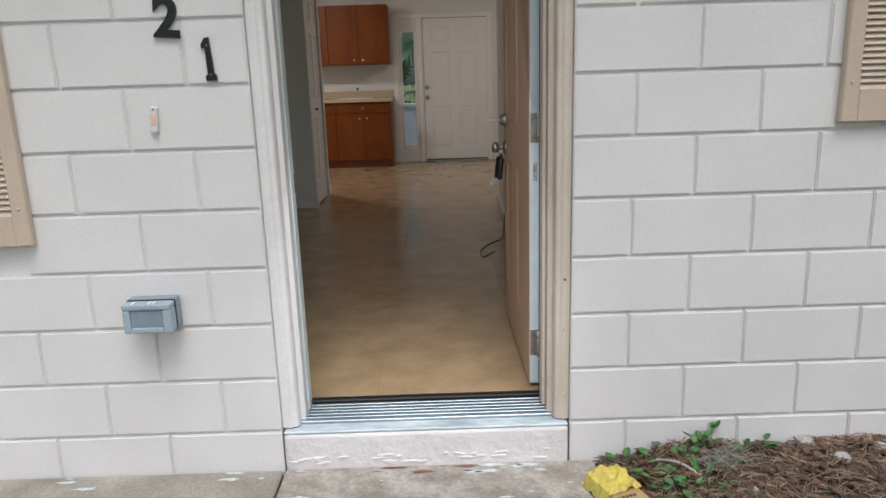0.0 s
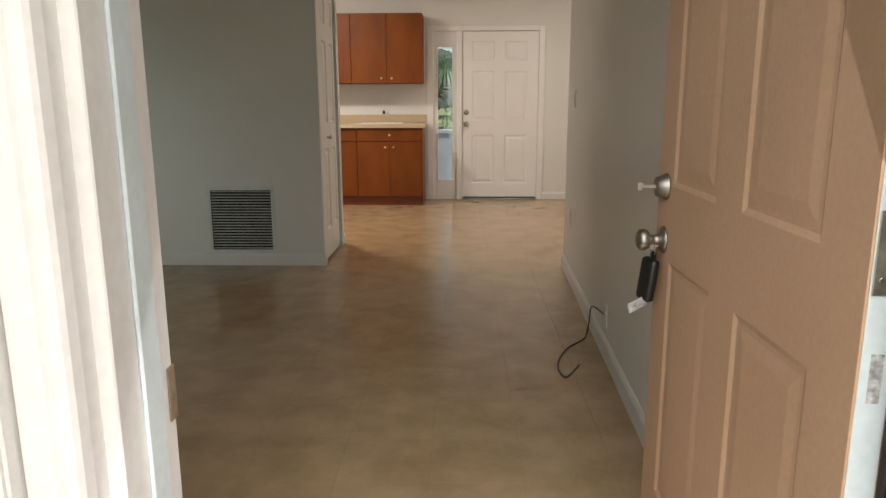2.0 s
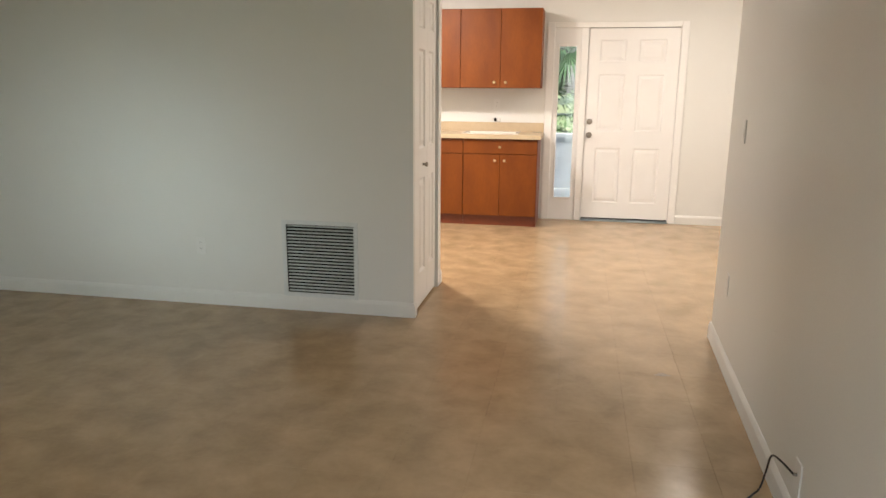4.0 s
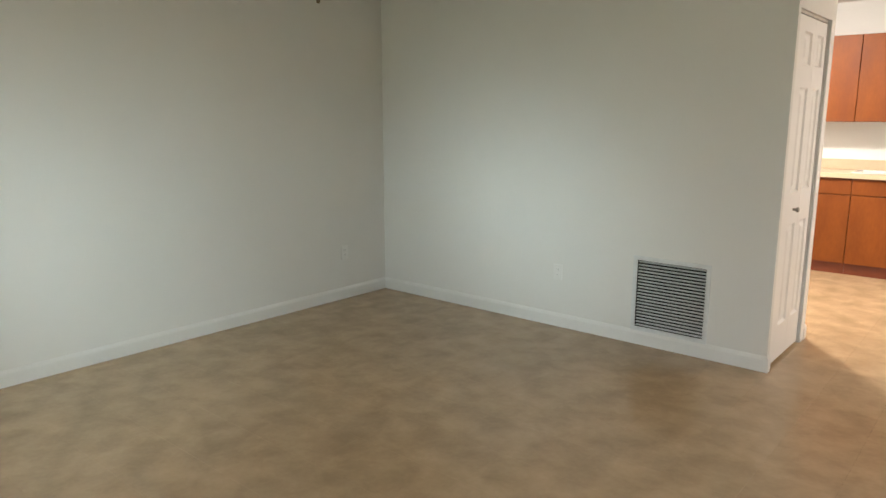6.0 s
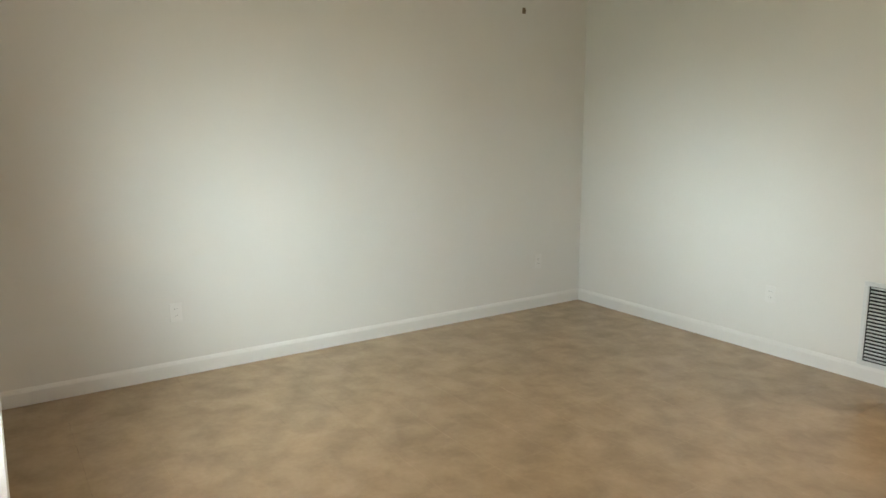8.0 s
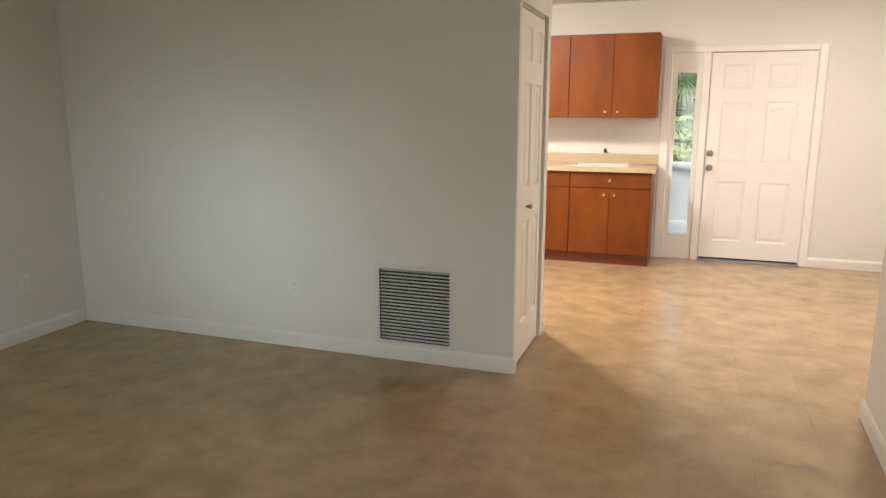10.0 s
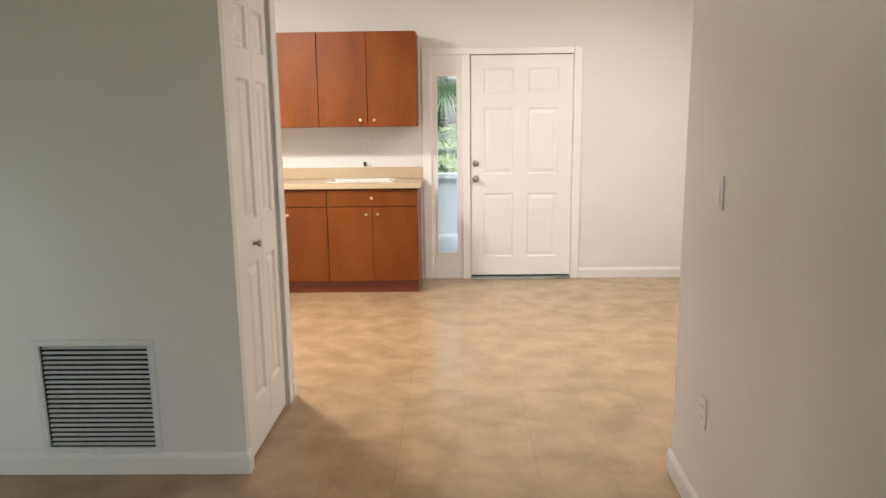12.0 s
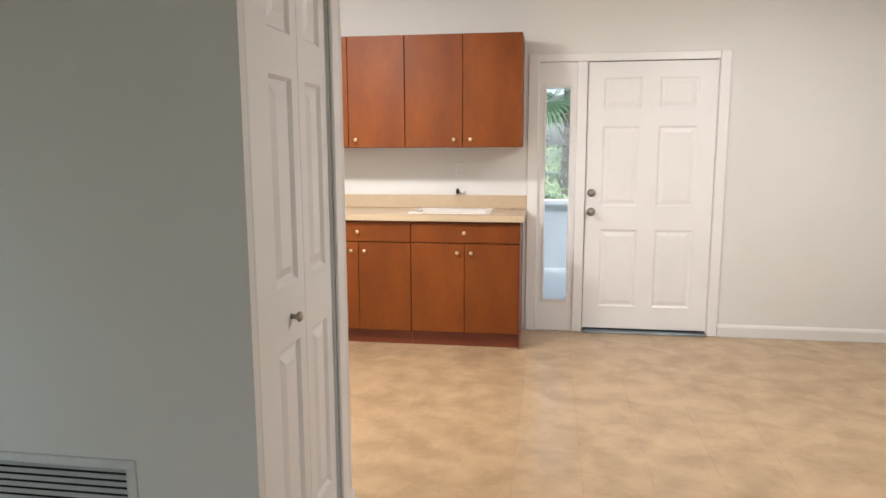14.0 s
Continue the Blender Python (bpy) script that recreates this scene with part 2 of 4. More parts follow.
def tube(points, radius, sides=8):
    """A round cord along a smooth line through the points."""
    pts = [Vector(p) for p in points]
    line = []
    for i in range(len(pts) - 1):
        p0, p1, p2, p3 = pts[max(i - 1, 0)], pts[i], pts[i + 1], pts[min(i + 2, len(pts) - 1)]
        for k in range(8):
            t = k / 8
            line.append(0.5 * (2 * p1 + (p2 - p0) * t + (2 * p0 - 5 * p1 + 4 * p2 - p3) * t * t + (3 * p1 - p0 - 3 * p2 + p3) * t ** 3))
    line.append(pts[-1])
    bm = bmesh.new()
    rings = []
    for i, p in enumerate(line):
        d = (line[min(i + 1, len(line) - 1)] - line[max(i - 1, 0)]).normalized()
        u = d.orthogonal().normalized() if abs(d.z) > 0.95 else d.cross(Vector((0, 0, 1))).normalized()
        w = d.cross(u)
        rings.append([bm.verts.new(p + radius * (math.cos(a) * u + math.sin(a) * w)) for a in [2 * math.pi * k / sides for k in range(sides)]])
    for a, b in zip(rings, rings[1:]):
        for i in range(sides):
            bm.faces.new((a[i], a[(i + 1) % sides], b[(i + 1) % sides], b[i]))
    bm.faces.new(rings[0])
    bm.faces.new(rings[-1])
    return bm


def structure(name, bm, material, label, category):
    return tagged(part(name, bm, material), label, category, kind="structure")


# ---- plan ----
H = 0.2032                      # block course
BASE = -0.0285                  # a course line, level with the door sill
L_OPEN, R_OPEN = -0.525, 0.508  # block edges at the front door
IN = 0.22                       # inner face of the front wall
WEST, FAR = -4.315, 4.491        # living room's end wall and back wall
HALL, HALL_END, LEAN = 0.505, 4.50, 0.0362  # hall wall on the door's hinge side, a little out of square
CLOSET_X, CLOSET_END = -1.130, 5.36
BACK = 8.225                    # kitchen's back wall
EAST = 2.155                    # dining area's side wall
KWEST = -3.3
TOP = 2.58
GROUND = -0.18
WIN = (-3.35, -1.68, 0.72, 2.06)  # living room window


def hall_x(y):
    return HALL + LEAN * (y - 0.22)


def sheared(bm):
    for v in bm.verts:
        v.co.x += LEAN * (v.co.y - 0.22)
    return bm


# ---- ground ----
structure("ground", boxes((-300, 300, -300, -0.001 + 0.2, GROUND - 0.4, GROUND - 0.03), (-300, 300, 8.6, 300, GROUND - 0.4, GROUND - 0.03)),
          M_GRASS, "dull green lawn round the house", "ground")
walkway = tagged(thing("pavement", pose(0, 0, 0), "damp stained concrete walk at the doorstep", "pavement"), kind="structure")
part("slab", boxes((-0.525, 0.60, -3.2, -0.004, GROUND - 0.1, GROUND), bevel=0.006), M_STAINED, walkway)
part("slab", boxes((-2.6, -0.535, -3.2, -0.004, GROUND - 0.1, GROUND - 0.002), bevel=0.006), M_CONCRETE, walkway)

rnd = random.Random(3)
M_SPAT = mat("pale_paint_spatter", (0.60, 0.66, 0.66), 0.6, 0.1, 40, 90, 0.3)
M_RED = mat("red_brown_stain", (0.24, 0.11, 0.085), 0.8, 0.2, 40, 90, 0.3)
for i in range(34):
    red = i % 5 == 0
    px = rnd.uniform(-0.2, 0.2) if red else rnd.uniform(-1.9, 0.55)
    py = -0.012 - (rnd.random() ** 3) * (0.05 if red else 0.22)
    r0 = rnd.uniform(0.006, 0.03)
    sp = bmesh.new()
    sp.faces.new([sp.verts.new((r0 * math.cos(a) * rnd.uniform(0.7, 2.2), r0 * math.sin(a) * rnd.uniform(0.25, 0.5), 0)) for a in [6.2832 * k / 14 for k in range(14)]])
    tagged(part("paint_spatter", sp, M_RED if red else M_SPAT, at=pose(px, min(py, -0.02), GROUND + 0.0008)),
           "red-brown stain on the concrete walk" if red else "pale dried paint on the concrete walk", "stain", "paint marks on the walk")

# ---- front wall ----
front = structure("wall_front", boxes(
    (-6.2, L_OPEN - 0.006, 0.0095, 0.2, -0.4, WIN[2]), (-6.2, WIN[0], 0.0095, 0.2, WIN[2], WIN[3]), (WIN[1], L_OPEN - 0.006, 0.0095, 0.2, WIN[2], WIN[3]),
    (-6.2, L_OPEN - 0.006, 0.0095, 0.2, WIN[3], 2.7), (L_OPEN - 0.006, R_OPEN + 0.006, 0.0095, 0.2, 2.105, 2.7), (R_OPEN + 0.006, 4.2, 0.0095, 0.2, -0.4, 2.7)),
    M_MORTAR, "off-white painted concrete block wall", "wall")
structure("wall_front_lining", boxes(
    (WEST, -0.47, 0.203, IN, 0, WIN[2]), (WEST, WIN[0], 0.203, IN, WIN[2], WIN[3]), (WIN[1], -0.47, 0.203, IN, WIN[2], WIN[3]),
    (WEST, -0.47, 0.203, IN, WIN[3], TOP), (-0.47, 0.47, 0.203, IN, 2.10, TOP), (0.47, HALL - 0.001, 0.203, IN, 0, TOP)),
    M_WALL, "pale painted plaster inside the front wall", "wall")

# ---- floor, ceiling ----
structure("floor_slab", boxes((-6, 4, 0.24, 8.5, -0.4, -0.004)), M_GROUT, "tile bedding under the floor", "floor")
structure("ceiling", boxes((-4.4, 4.0, 0.2, 8.4, TOP, TOP + 0.1)), M_CEIL, "flat white textured ceiling", "ceiling")
# unseen roof; its front overhang is added to keep sun off the window
structure("roof", boxes((-6.6, 4.6, -0.50, 8.5, TOP + 0.12, TOP + 0.32)), M_TAN, "unseen flat roof over the house, overhanging to block sun", "roof")

# ---- inner walls ----
structure("wall_west", boxes((WEST - 0.12, WEST, 0.203, FAR + 0.1, 0, TOP)), M_WALL, "pale grey-white painted wall", "wall")
VX0, VX1, VZ0, VZ1 = -1.967, -1.516, 0.122, 0.570
structure("wall_living_back", boxes(
    (WEST, VX0, FAR, FAR + 0.1, 0, TOP), (VX1, CLOSET_X, FAR, FAR + 0.035, 0, TOP), (VX1, CLOSET_X - 0.06, FAR + 0.036, FAR + 0.1, 0, TOP),
    (VX0, VX1, FAR, FAR + 0.1, 0, VZ0), (VX0, VX1, FAR, FAR + 0.1, VZ1, TOP)), M_WALL, "pale grey-green painted wall with a return grille", "wall")
CD0, CD1 = 4.536, 5.225         # closet opening
structure("wall_closet", boxes(
    (CLOSET_X - 0.1, CLOSET_X, FAR + 0.036, CD0, 0, TOP), (CLOSET_X - 0.1, CLOSET_X, CD0, CD1, 2.075, TOP),
    (CLOSET_X - 0.1, CLOSET_X, CD1, CLOSET_END, 0, TOP), (-2.4, CLOSET_X - 0.1, CLOSET_END - 0.1, CLOSET_END, 0, TOP),
    (-2.4, -2.3, FAR + 0.1, CLOSET_END - 0.1, 0, TOP)), M_WALL, "white painted closet wall end", "wall")
structure("wall_kitchen_near", boxes((KWEST, -2.4, CLOSET_END - 0.1, CLOSET_END, 0, TOP)), M_WALL, "white painted kitchen wall", "wall")
structure("wall_kitchen_west", boxes((KWEST - 0.1, KWEST, CLOSET_END - 0.1, BACK, 0, TOP)), M_WALL, "white painted kitchen wall", "wall")
structure("wall_hall", sheared(boxes((HALL, HALL + 0.11, 0.203, HALL_END, 0, TOP), bevel=0.010, segments=3)), M_HALL, "pale satin painted hall wall", "wall")
structure("wall_dining_near", boxes((hall_x(HALL_END) + 0.115, EAST + 0.1, HALL_END - 0.11, HALL_END, 0, TOP)), M_WALL, "white painted wall", "wall")
structure("wall_dining_east", boxes((EAST, EAST + 0.1, HALL_END, BACK, 0, TOP)), M_WALL, "white painted wall", "wall")
SX0, SX1, SZ0, SZ1 = -0.402, -0.218, 0.250, 1.880   # sidelight glass
DX0, DX1 = -0.092, 0.832                            # back door leaf
structure("wall_back", boxes(
    (KWEST - 0.1, -0.47, BACK, BACK + 0.16, -0.3, TOP), (0.86, EAST + 0.1, BACK, BACK + 0.16, -0.3, TOP),
    (-0.47, 0.86, BACK, BACK + 0.16, 2.10, TOP), (-0.47, 0.86, BACK + 0.001, BACK + 0.16, -0.3, -0.004)),
    M_WALL, "white painted back wall", "wall")


def board(axis, fixed, a, b, side, label="white painted baseboard", lean=False):
    """A baseboard along x or y: axis runs, fixed is the wall's face, side the way it stands out."""
    prof = [(0, 0.001), (0.013, 0.001), (0.013, 0.075), (0.010, 0.083), (0.006, 0.092), (0.002, 0.097), (0, 0.097)]
    bm = bmesh.new()
    ends = []
    for s in (a, b):
        ring = []
        for d, z in prof:
            q = fixed + side * d
            ring.append(bm.verts.new((s, q, z) if axis == "x" else (q, s, z)))
        ends.append(ring)
        bm.faces.new(ring)
    for i in range(len(prof)):
        j = (i + 1) % len(prof)
        bm.faces.new((ends[0][i], ends[0][j], ends[1][j], ends[1][i]))
    if lean:
        sheared(bm)
    return structure("baseboard", bm, M_BASE, label, "baseboard")


board("x", FAR, WEST + 0.013, CLOSET_X, -1)
board("y", WEST, IN, FAR, 1)
board("y", CLOSET_X, FAR - 0.013, CD0 - 0.001, 1)
board("y", HALL, 0.25, HALL_END + 0.013, -1, lean=True)
board("x", HALL_END, hall_x(HALL_END), EAST, 1)
board("x", BACK, 0.918, EAST - 0.013, -1)
board("y", EAST, HALL_END + 0.014, BACK, -1)
board("x", IN, WEST + 0.013, -0.50, 1)
board("y", CLOSET_X, 5.30, CLOSET_END, 1)


# ---- panelled doors ----
def leaf(name, w, h, t, cols, rows, material, parent, at, both=True, relief=0.008):
    """A slab in x and z with moulded panels: recessed beds in the leaf, each raised field a piece of its own."""
    bm = bmesh.new()
    xs = sorted({0, w, *[c for p in cols for c in p]})
    zs = sorted({0, h, *[c for p in rows for c in p]})
    cells = []
    for y, flip in ((0, False), (t, True)):
        grid = [[bm.verts.new((x, y, z)) for z in zs] for x in xs]
        for i in range(len(xs) - 1):
            for j in range(len(zs) - 1):
                f = bm.faces.new((grid[i][j], grid[i + 1][j], grid[i + 1][j + 1], grid[i][j + 1]))
                if flip:
                    f.normal_flip()
                if (xs[i], xs[i + 1]) in cols and (zs[j], zs[j + 1]) in rows and (both or not flip):
                    cells.append(f)
        if not flip:
            first = grid
    last = grid
    for i in range(len(xs) - 1):
        bm.faces.new((first[i][0], last[i][0], last[i + 1][0], first[i + 1][0]))
        bm.faces.new((first[i][-1], first[i + 1][-1], last[i + 1][-1], last[i][-1]))
    for j in range(len(zs) - 1):
        bm.faces.new((first[0][j], first[0][j + 1], last[0][j + 1], last[0][j]))
        bm.faces.new((first[-1][j], last[-1][j], last[-1][j + 1], first[-1][j + 1]))
    bm.normal_update()
    bmesh.ops.inset_individual(bm, faces=cells, thickness=0.016, depth=-relief)
    slab = part(name, bm, material, parent, at=at)
    for y, s in ((0, 1), (t, -1)) if both else ((0, 1),):
        for x0, x1 in cols:
            for z0, z1 in rows:
                pb = bmesh.new()
                rim = [(x0 + 0.022, z0 + 0.022), (x1 - 0.022, z0 + 0.022), (x1 - 0.022, z1 - 0.022), (x0 + 0.022, z1 - 0.022)]
                g = min(0.028, (x1 - x0) * 0.18)
                top = [(x0 + 0.022 + g, z0 + 0.022 + g), (x1 - 0.022 - g, z0 + 0.022 + g), (x1 - 0.022 - g, z1 - 0.022 - g), (x0 + 0.022 + g, z1 - 0.022 - g)]
                a = [pb.verts.new((x, y + s * (relief - 0.0002), z)) for x, z in rim]
                b = [pb.verts.new((x, y + s * 0.0015, z)) for x, z in top]
                pb.faces.new(b)
                pb.faces.new(a)
                for i in range(4):
                    pb.faces.new((a[i], a[(i + 1) % 4], b[(i + 1) % 4], b[i]))
                part("panel", pb, material, slab)
    return slab


ROWS = [(0.20, 0.80), (0.98, 1.585), (1.71, 1.94)]

# ---- front door frame ----
FJ0, FJ1 = -0.452, 0.440        # clear opening
fframe = thing("door_frame", pose(0, 0, 0), "cream painted wooden frame of the front entrance", "door frame", kind="structure")


SET_BACK = 0.012                # the casing sits behind the block face


def mould(x0, x1, side):
    """Brick mould seen in section, wide at the wall and stepped towards the opening."""
    w = x1 - x0
    pts = [(0, 0.016), (0.05, 0.011), (0.30, 0.0105), (0.40, 0.009), (0.48, 0.0085), (0.56, 0.010), (0.63, 0.0135), (0.70, 0.0155), (0.86, 0.0175), (0.94, 0.022), (1.0, 0.034), (1.0, 0.115), (0, 0.115)]
    bm = bmesh.new()
    rings = []
    for z in (-0.028, 2.10):
        rings.append([bm.verts.new(((x0 + u * w) if side < 0 else (x1 - u * w), min(y + SET_BACK, 0.115), z)) for u, y in pts])
        bm.faces.new(rings[-1])
    for i in range(len(pts)):
        j = (i + 1) % len(pts)
        bm.faces.new((rings[0][i], rings[0][j], rings[1][j], rings[1][i]))
    return bm


part("casing", mould(L_OPEN - 0.0055, FJ0 - 0.018, -1), M_TRIM_OUT, fframe)
# hinge-side trim is beiger than the cream latch side
part("casing", mould(FJ1 + 0.018, R_OPEN + 0.0055, 1), M_TRIM_TAN, fframe, "beige side casing")
part("casing", boxes((L_OPEN + 0.002, R_OPEN - 0.002, 0.03, 0.115, 2.075, 2.103), bevel=0.004), M_TRIM_OUT, fframe)
for x0, x1, paint in ((FJ0 - 0.03, FJ0, M_TRIM_OUT), (FJ1, FJ1 + 0.03, M_TRIM_TAN)):
    part("jamb", boxes((x0, x1, 0.07, 0.205, -0.028, 2.07), bevel=0.002), paint, fframe)
part("jamb", boxes((FJ0 - 0.028, FJ1 + 0.028, 0.072, 0.205, 2.045, 2.074), bevel=0.002), M_TRIM_OUT, fframe)
part("door_stop", boxes((FJ0 + 0.0005, FJ0 + 0.006, 0.12, 0.165, -0.01, 2.044), bevel=0.002), M_EDGE, fframe)
part("door_stop", boxes((FJ1 - 0.014, FJ1 - 0.001, 0.10, 0.165, -0.01, 2.044), bevel=0.003), M_TRIM_TAN, fframe)
for z0, z1 in ((-0.005, 0.132), (0.245, 0.952), (1.065, 1.752), (1.865, 2.04)):
    part("weatherstrip", boxes((FJ1 - 0.012, FJ1 - 0.001, 0.166, 0.204, z0, z1), bevel=0.003), M_RUBBER, fframe, "black rubber seal")
for z in (0.136, 0.956, 1.756):
    part("hinge_leaf", boxes((FJ1 - 0.003, FJ1 - 0.0005, 0.167, 0.212, z, z + 0.105), bevel=0.0008), M_STEEL, fframe, "dull steel hinge leaf")
for z0, z1 in ((0.805, 0.875),):
    part("strike_plate", boxes((FJ0 + 0.0005, FJ0 + 0.0025, 0.186, 0.2065, z0, z1), bevel=0.001), M_STAIN, fframe, "dark worn strike plate")

for x, z, r in ((0.492, 0.50, 0.007), (0.490, 0.315, 0.0035), (0.496, 0.06, 0.003)):
    part("nail", lathe([(r, 0), (r * 0.7, 0.003)], 10, "y"), M_STAIN, fframe, "rusty nail head", at=pose(x, 0.0115 + SET_BACK, z))

# door sill
stoop = structure("doorstep", boxes((L_OPEN + 0.001, R_OPEN - 0.001, -0.006, 0.07, -0.4, -0.045), bevel=0.012, segments=2), M_STOOP,
                  "painted concrete step with flaking paint", "doorstep")
structure("doorstep_ledge", boxes((L_OPEN + 0.002, R_OPEN - 0.002, -0.002, 0.075, -0.0445, -0.034), bevel=0.004), M_SILLPAINT,
          "pale blue worn paint on the step's ledge", "doorstep")
rnd = random.Random(6)
for i in range(26):
    x, l = rnd.uniform(L_OPEN + 0.03, R_OPEN - 0.06), rnd.uniform(0.02, 0.07)
    z = GROUND + rnd.uniform(0.008, 0.05)
    fl_bm = bmesh.new()
    bmesh.ops.create_icosphere(fl_bm, subdivisions=2, radius=1.0)
    for v in fl_bm.verts:
        v.co = Vector((v.co.x * l / 2, v.co.y * 0.004, v.co.z * 0.006)) * (1 + 0.4 * noise.noise(v.co * 2 + Vector((i * 3.1, 0, 0))))
    part("paint_flake", fl_bm, M_STOOP, stoop, at=pose(x, -0.006, z, 0, rnd.uniform(-8, 8), 0))
sill = thing("threshold", pose(0, 0, 0), "weathered blue-grey aluminium threshold with grooves", "threshold", kind="structure")
part("sill_plate", boxes((FJ0 - 0.02, FJ1 + 0.02, 0.055, 0.20, -0.06, -0.022), bevel=0.003), M_ALU, sill)
for i in range(5):
    y = 0.072 + i * 0.021
    part("ridge", boxes((FJ0, FJ1, y, y + 0.011, -0.0225, -0.0155 + 0.002 * i), bevel=0.002), M_ALU, sill)
part("rubber_sweep", boxes((FJ0, FJ1, 0.178, 0.212, -0.0215, 0.0), bevel=0.004), M_RUBBER, sill, "black rubber seal, speckled with paint")
structure("floor_edge", boxes((-0.5, 0.5, 0.2005, 0.2395, -0.2, -0.006)), M_GROUT, "bedding under the entrance", "floor")

# ---- front door, standing open ----
DW = 0.912
fd = thing("door_front", pose(0.397, 0.238 + DW, 0.016, 0, 0, -90), "tan painted six-panel front door standing wide open", "door", kind="structure")
fl = leaf("leaf", DW, 2.035, 0.044, [(0.115, 0.39), (0.52, 0.795)], ROWS, M_DOOR_OUT, fd, None, relief=0.0045)
part("hinge_edge", boxes((DW + 0.0003, DW + 0.0035, 0.003, 0.041, 0.004, 2.03), bevel=0.001), M_EDGE, fl, "pale blue-white bare edge")
part("label_sticker", boxes((DW + 0.0036, DW + 0.0041, 0.014, 0.03, 0.80, 0.865)), M_TAG, fl, "small worn printed sticker")
for z in (0.12, 0.94, 1.74):
    hb = boxes((DW + 0.0037, DW + 0.0062, 0.004, 0.041, z, z + 0.105), bevel=0.001)
    hg = part("hinge", hb, M_STEEL, fd, "dull steel butt hinge")
    part("knuckle", lathe([(0.0065, 0), (0.0065, 0.033), (0.0055, 0.034), (0.0065, 0.035), (0.0065, 0.07), (0.0055, 0.071), (0.0065, 0.072), (0.0065, 0.105)], 12),
         M_STEEL, hg, at=pose(DW + 0.014, 0.034, z), smooth=True)
    for k in range(3):
        part("screw", lathe([(0.004, 0), (0.003, 0.001)], 8), M_NICKEL, hg, at=pose(DW + 0.0062, 0.014 + 0.012 * (k % 2), z + 0.02 + 0.032 * k, 0, 90, 0))


def bolt_parts(parent, x, z, key=True):
    b = part("deadbolt", lathe([(0.032, 0), (0.032, 0.004), (0.027, 0.012), (0.023, 0.026), (0.019, 0.028)], 24, "y"), M_NICKEL, parent, "satin nickel deadbolt", at=pose(x, 0, z), smooth=True)
    if key:
        part("key", boxes((-0.0012, 0.0012, -0.062, -0.027, -0.004, 0.004), (-0.0012, 0.0012, -0.07, -0.058, -0.009, 0.009), bevel=0.0006), M_STEEL, b, "key in the lock")
    return b


def knob_parts(parent, x, z):
    k = part("door_knob", lathe([(0.033, 0), (0.033, 0.004), (0.026, 0.010), (0.013, 0.014), (0.012, 0.032), (0.022, 0.038), (0.027, 0.048), (0.026, 0.058), (0.018, 0.065), (0.004, 0.067)], 24, "y"),
             M_NICKEL, parent, "satin nickel round knob", at=pose(x, 0, z), smooth=True)
    return k


bolt_parts(fd, 0.066, 0.975)
knob_parts(fd, 0.066, 0.845)
part("latch_plate", boxes((-0.0025, -0.0003, 0.010, 0.034, 0.82, 0.88), bevel=0.0006), M_STEEL, fd)

# keys hanging from the knob's lock
keys = thing("key_bunch", pose(0.374, 1.085, 0.85), "black car key fob, ring and clear tag hanging from the knob", "keys")
ring = [(0.0, 0.014 * math.cos(a), -0.014 + 0.014 * math.sin(a)) for a in [2 * math.pi * i / 12 for i in range(13)]]
part("key_ring", tube(ring, 0.0016, 6), M_STEEL, keys, smooth=True)
part("house_key", boxes((-0.003, 0.04, -0.0012, 0.0012, -0.008, 0.004), (-0.01, 0.006, -0.0015, 0.0015, -0.016, 0.012), bevel=0.001), M_STEEL, keys)
fob = part("key_fob", boxes((-0.013, 0.013, -0.027, 0.027, -0.145, -0.035), bevel=0.0115, segments=3), M_BLACK, keys, "black plastic car key fob", at=pose(0, 0, 0, 4, 5, 20), smooth=True)
part("fob_loop", boxes((-0.006, 0.006, -0.010, 0.010, -0.042, -0.018), bevel=0.004), M_BLACK, keys)
for z in (-0.062, -0.082, -0.1):
    part("button", boxes((-0.0105, -0.0085, -0.009, 0.009, z - 0.006, z + 0.006), bevel=0.0008), M_RUBBER, fob)
part("tag", boxes((-0.055, 0.0, -0.003, 0.003, -0.013, 0.013), bevel=0.002), M_TAG, keys, "clear plastic tag with dark print", at=pose(-0.012, 0.0, -0.142, 0, -18, 25))

# ---- outside things by the door ----
SHUTTERS = "shutters on the front wall"


def shutter(x0, x1, z0, z1):
    sh = thing("window_shutter", pose((x0 + x1) / 2, -0.001, z0), "tan louvred window shutter screwed to the block wall", "shutter", SHUTTERS)
    w, h = (x1 - x0) / 2, z1 - z0
    st = 0.052
    for s in (-1, 1):
        part("stile", boxes((s * w - (st if s > 0 else 0), s * w + (st if s < 0 else 0), -0.03, 0, 0, h), bevel=0.004), M_TAN, sh)
    part("rail", boxes((-w + st, w - st, -0.029, -0.001, 0, 0.105), bevel=0.003), M_TAN, sh)
    part("rail", boxes((-w + st, w - st, -0.029, -0.001, h - 0.075, h), bevel=0.003), M_TAN, sh)
    part("backing", boxes((-w + st, w - st, -0.008, -0.001, 0.105, h - 0.075)), M_TAN, sh)
    z = 0.112
    base = None
    while z < h - 0.09:
        if base is None:
            base = part("louvre", boxes((-w + st - 0.001, w - st + 0.001, -0.011, 0.011, -0.0025, 0.0025), bevel=0.001), M_TAN, sh, at=pose(0, -0.017, z, 55))
        else:
            o = new("louvre", base.data)
            o.parent, o.matrix_basis = sh, pose(0, -0.017, z, 55)
        z += 0.0195
    for s in (-1, 1):
        part("screw", lathe([(0.007, 0), (0.006, 0.003), (0.002, 0.004)], 10, "y"), M_TAN, sh, at=pose(s * (w - 0.026), -0.03, 0.125))
    return sh


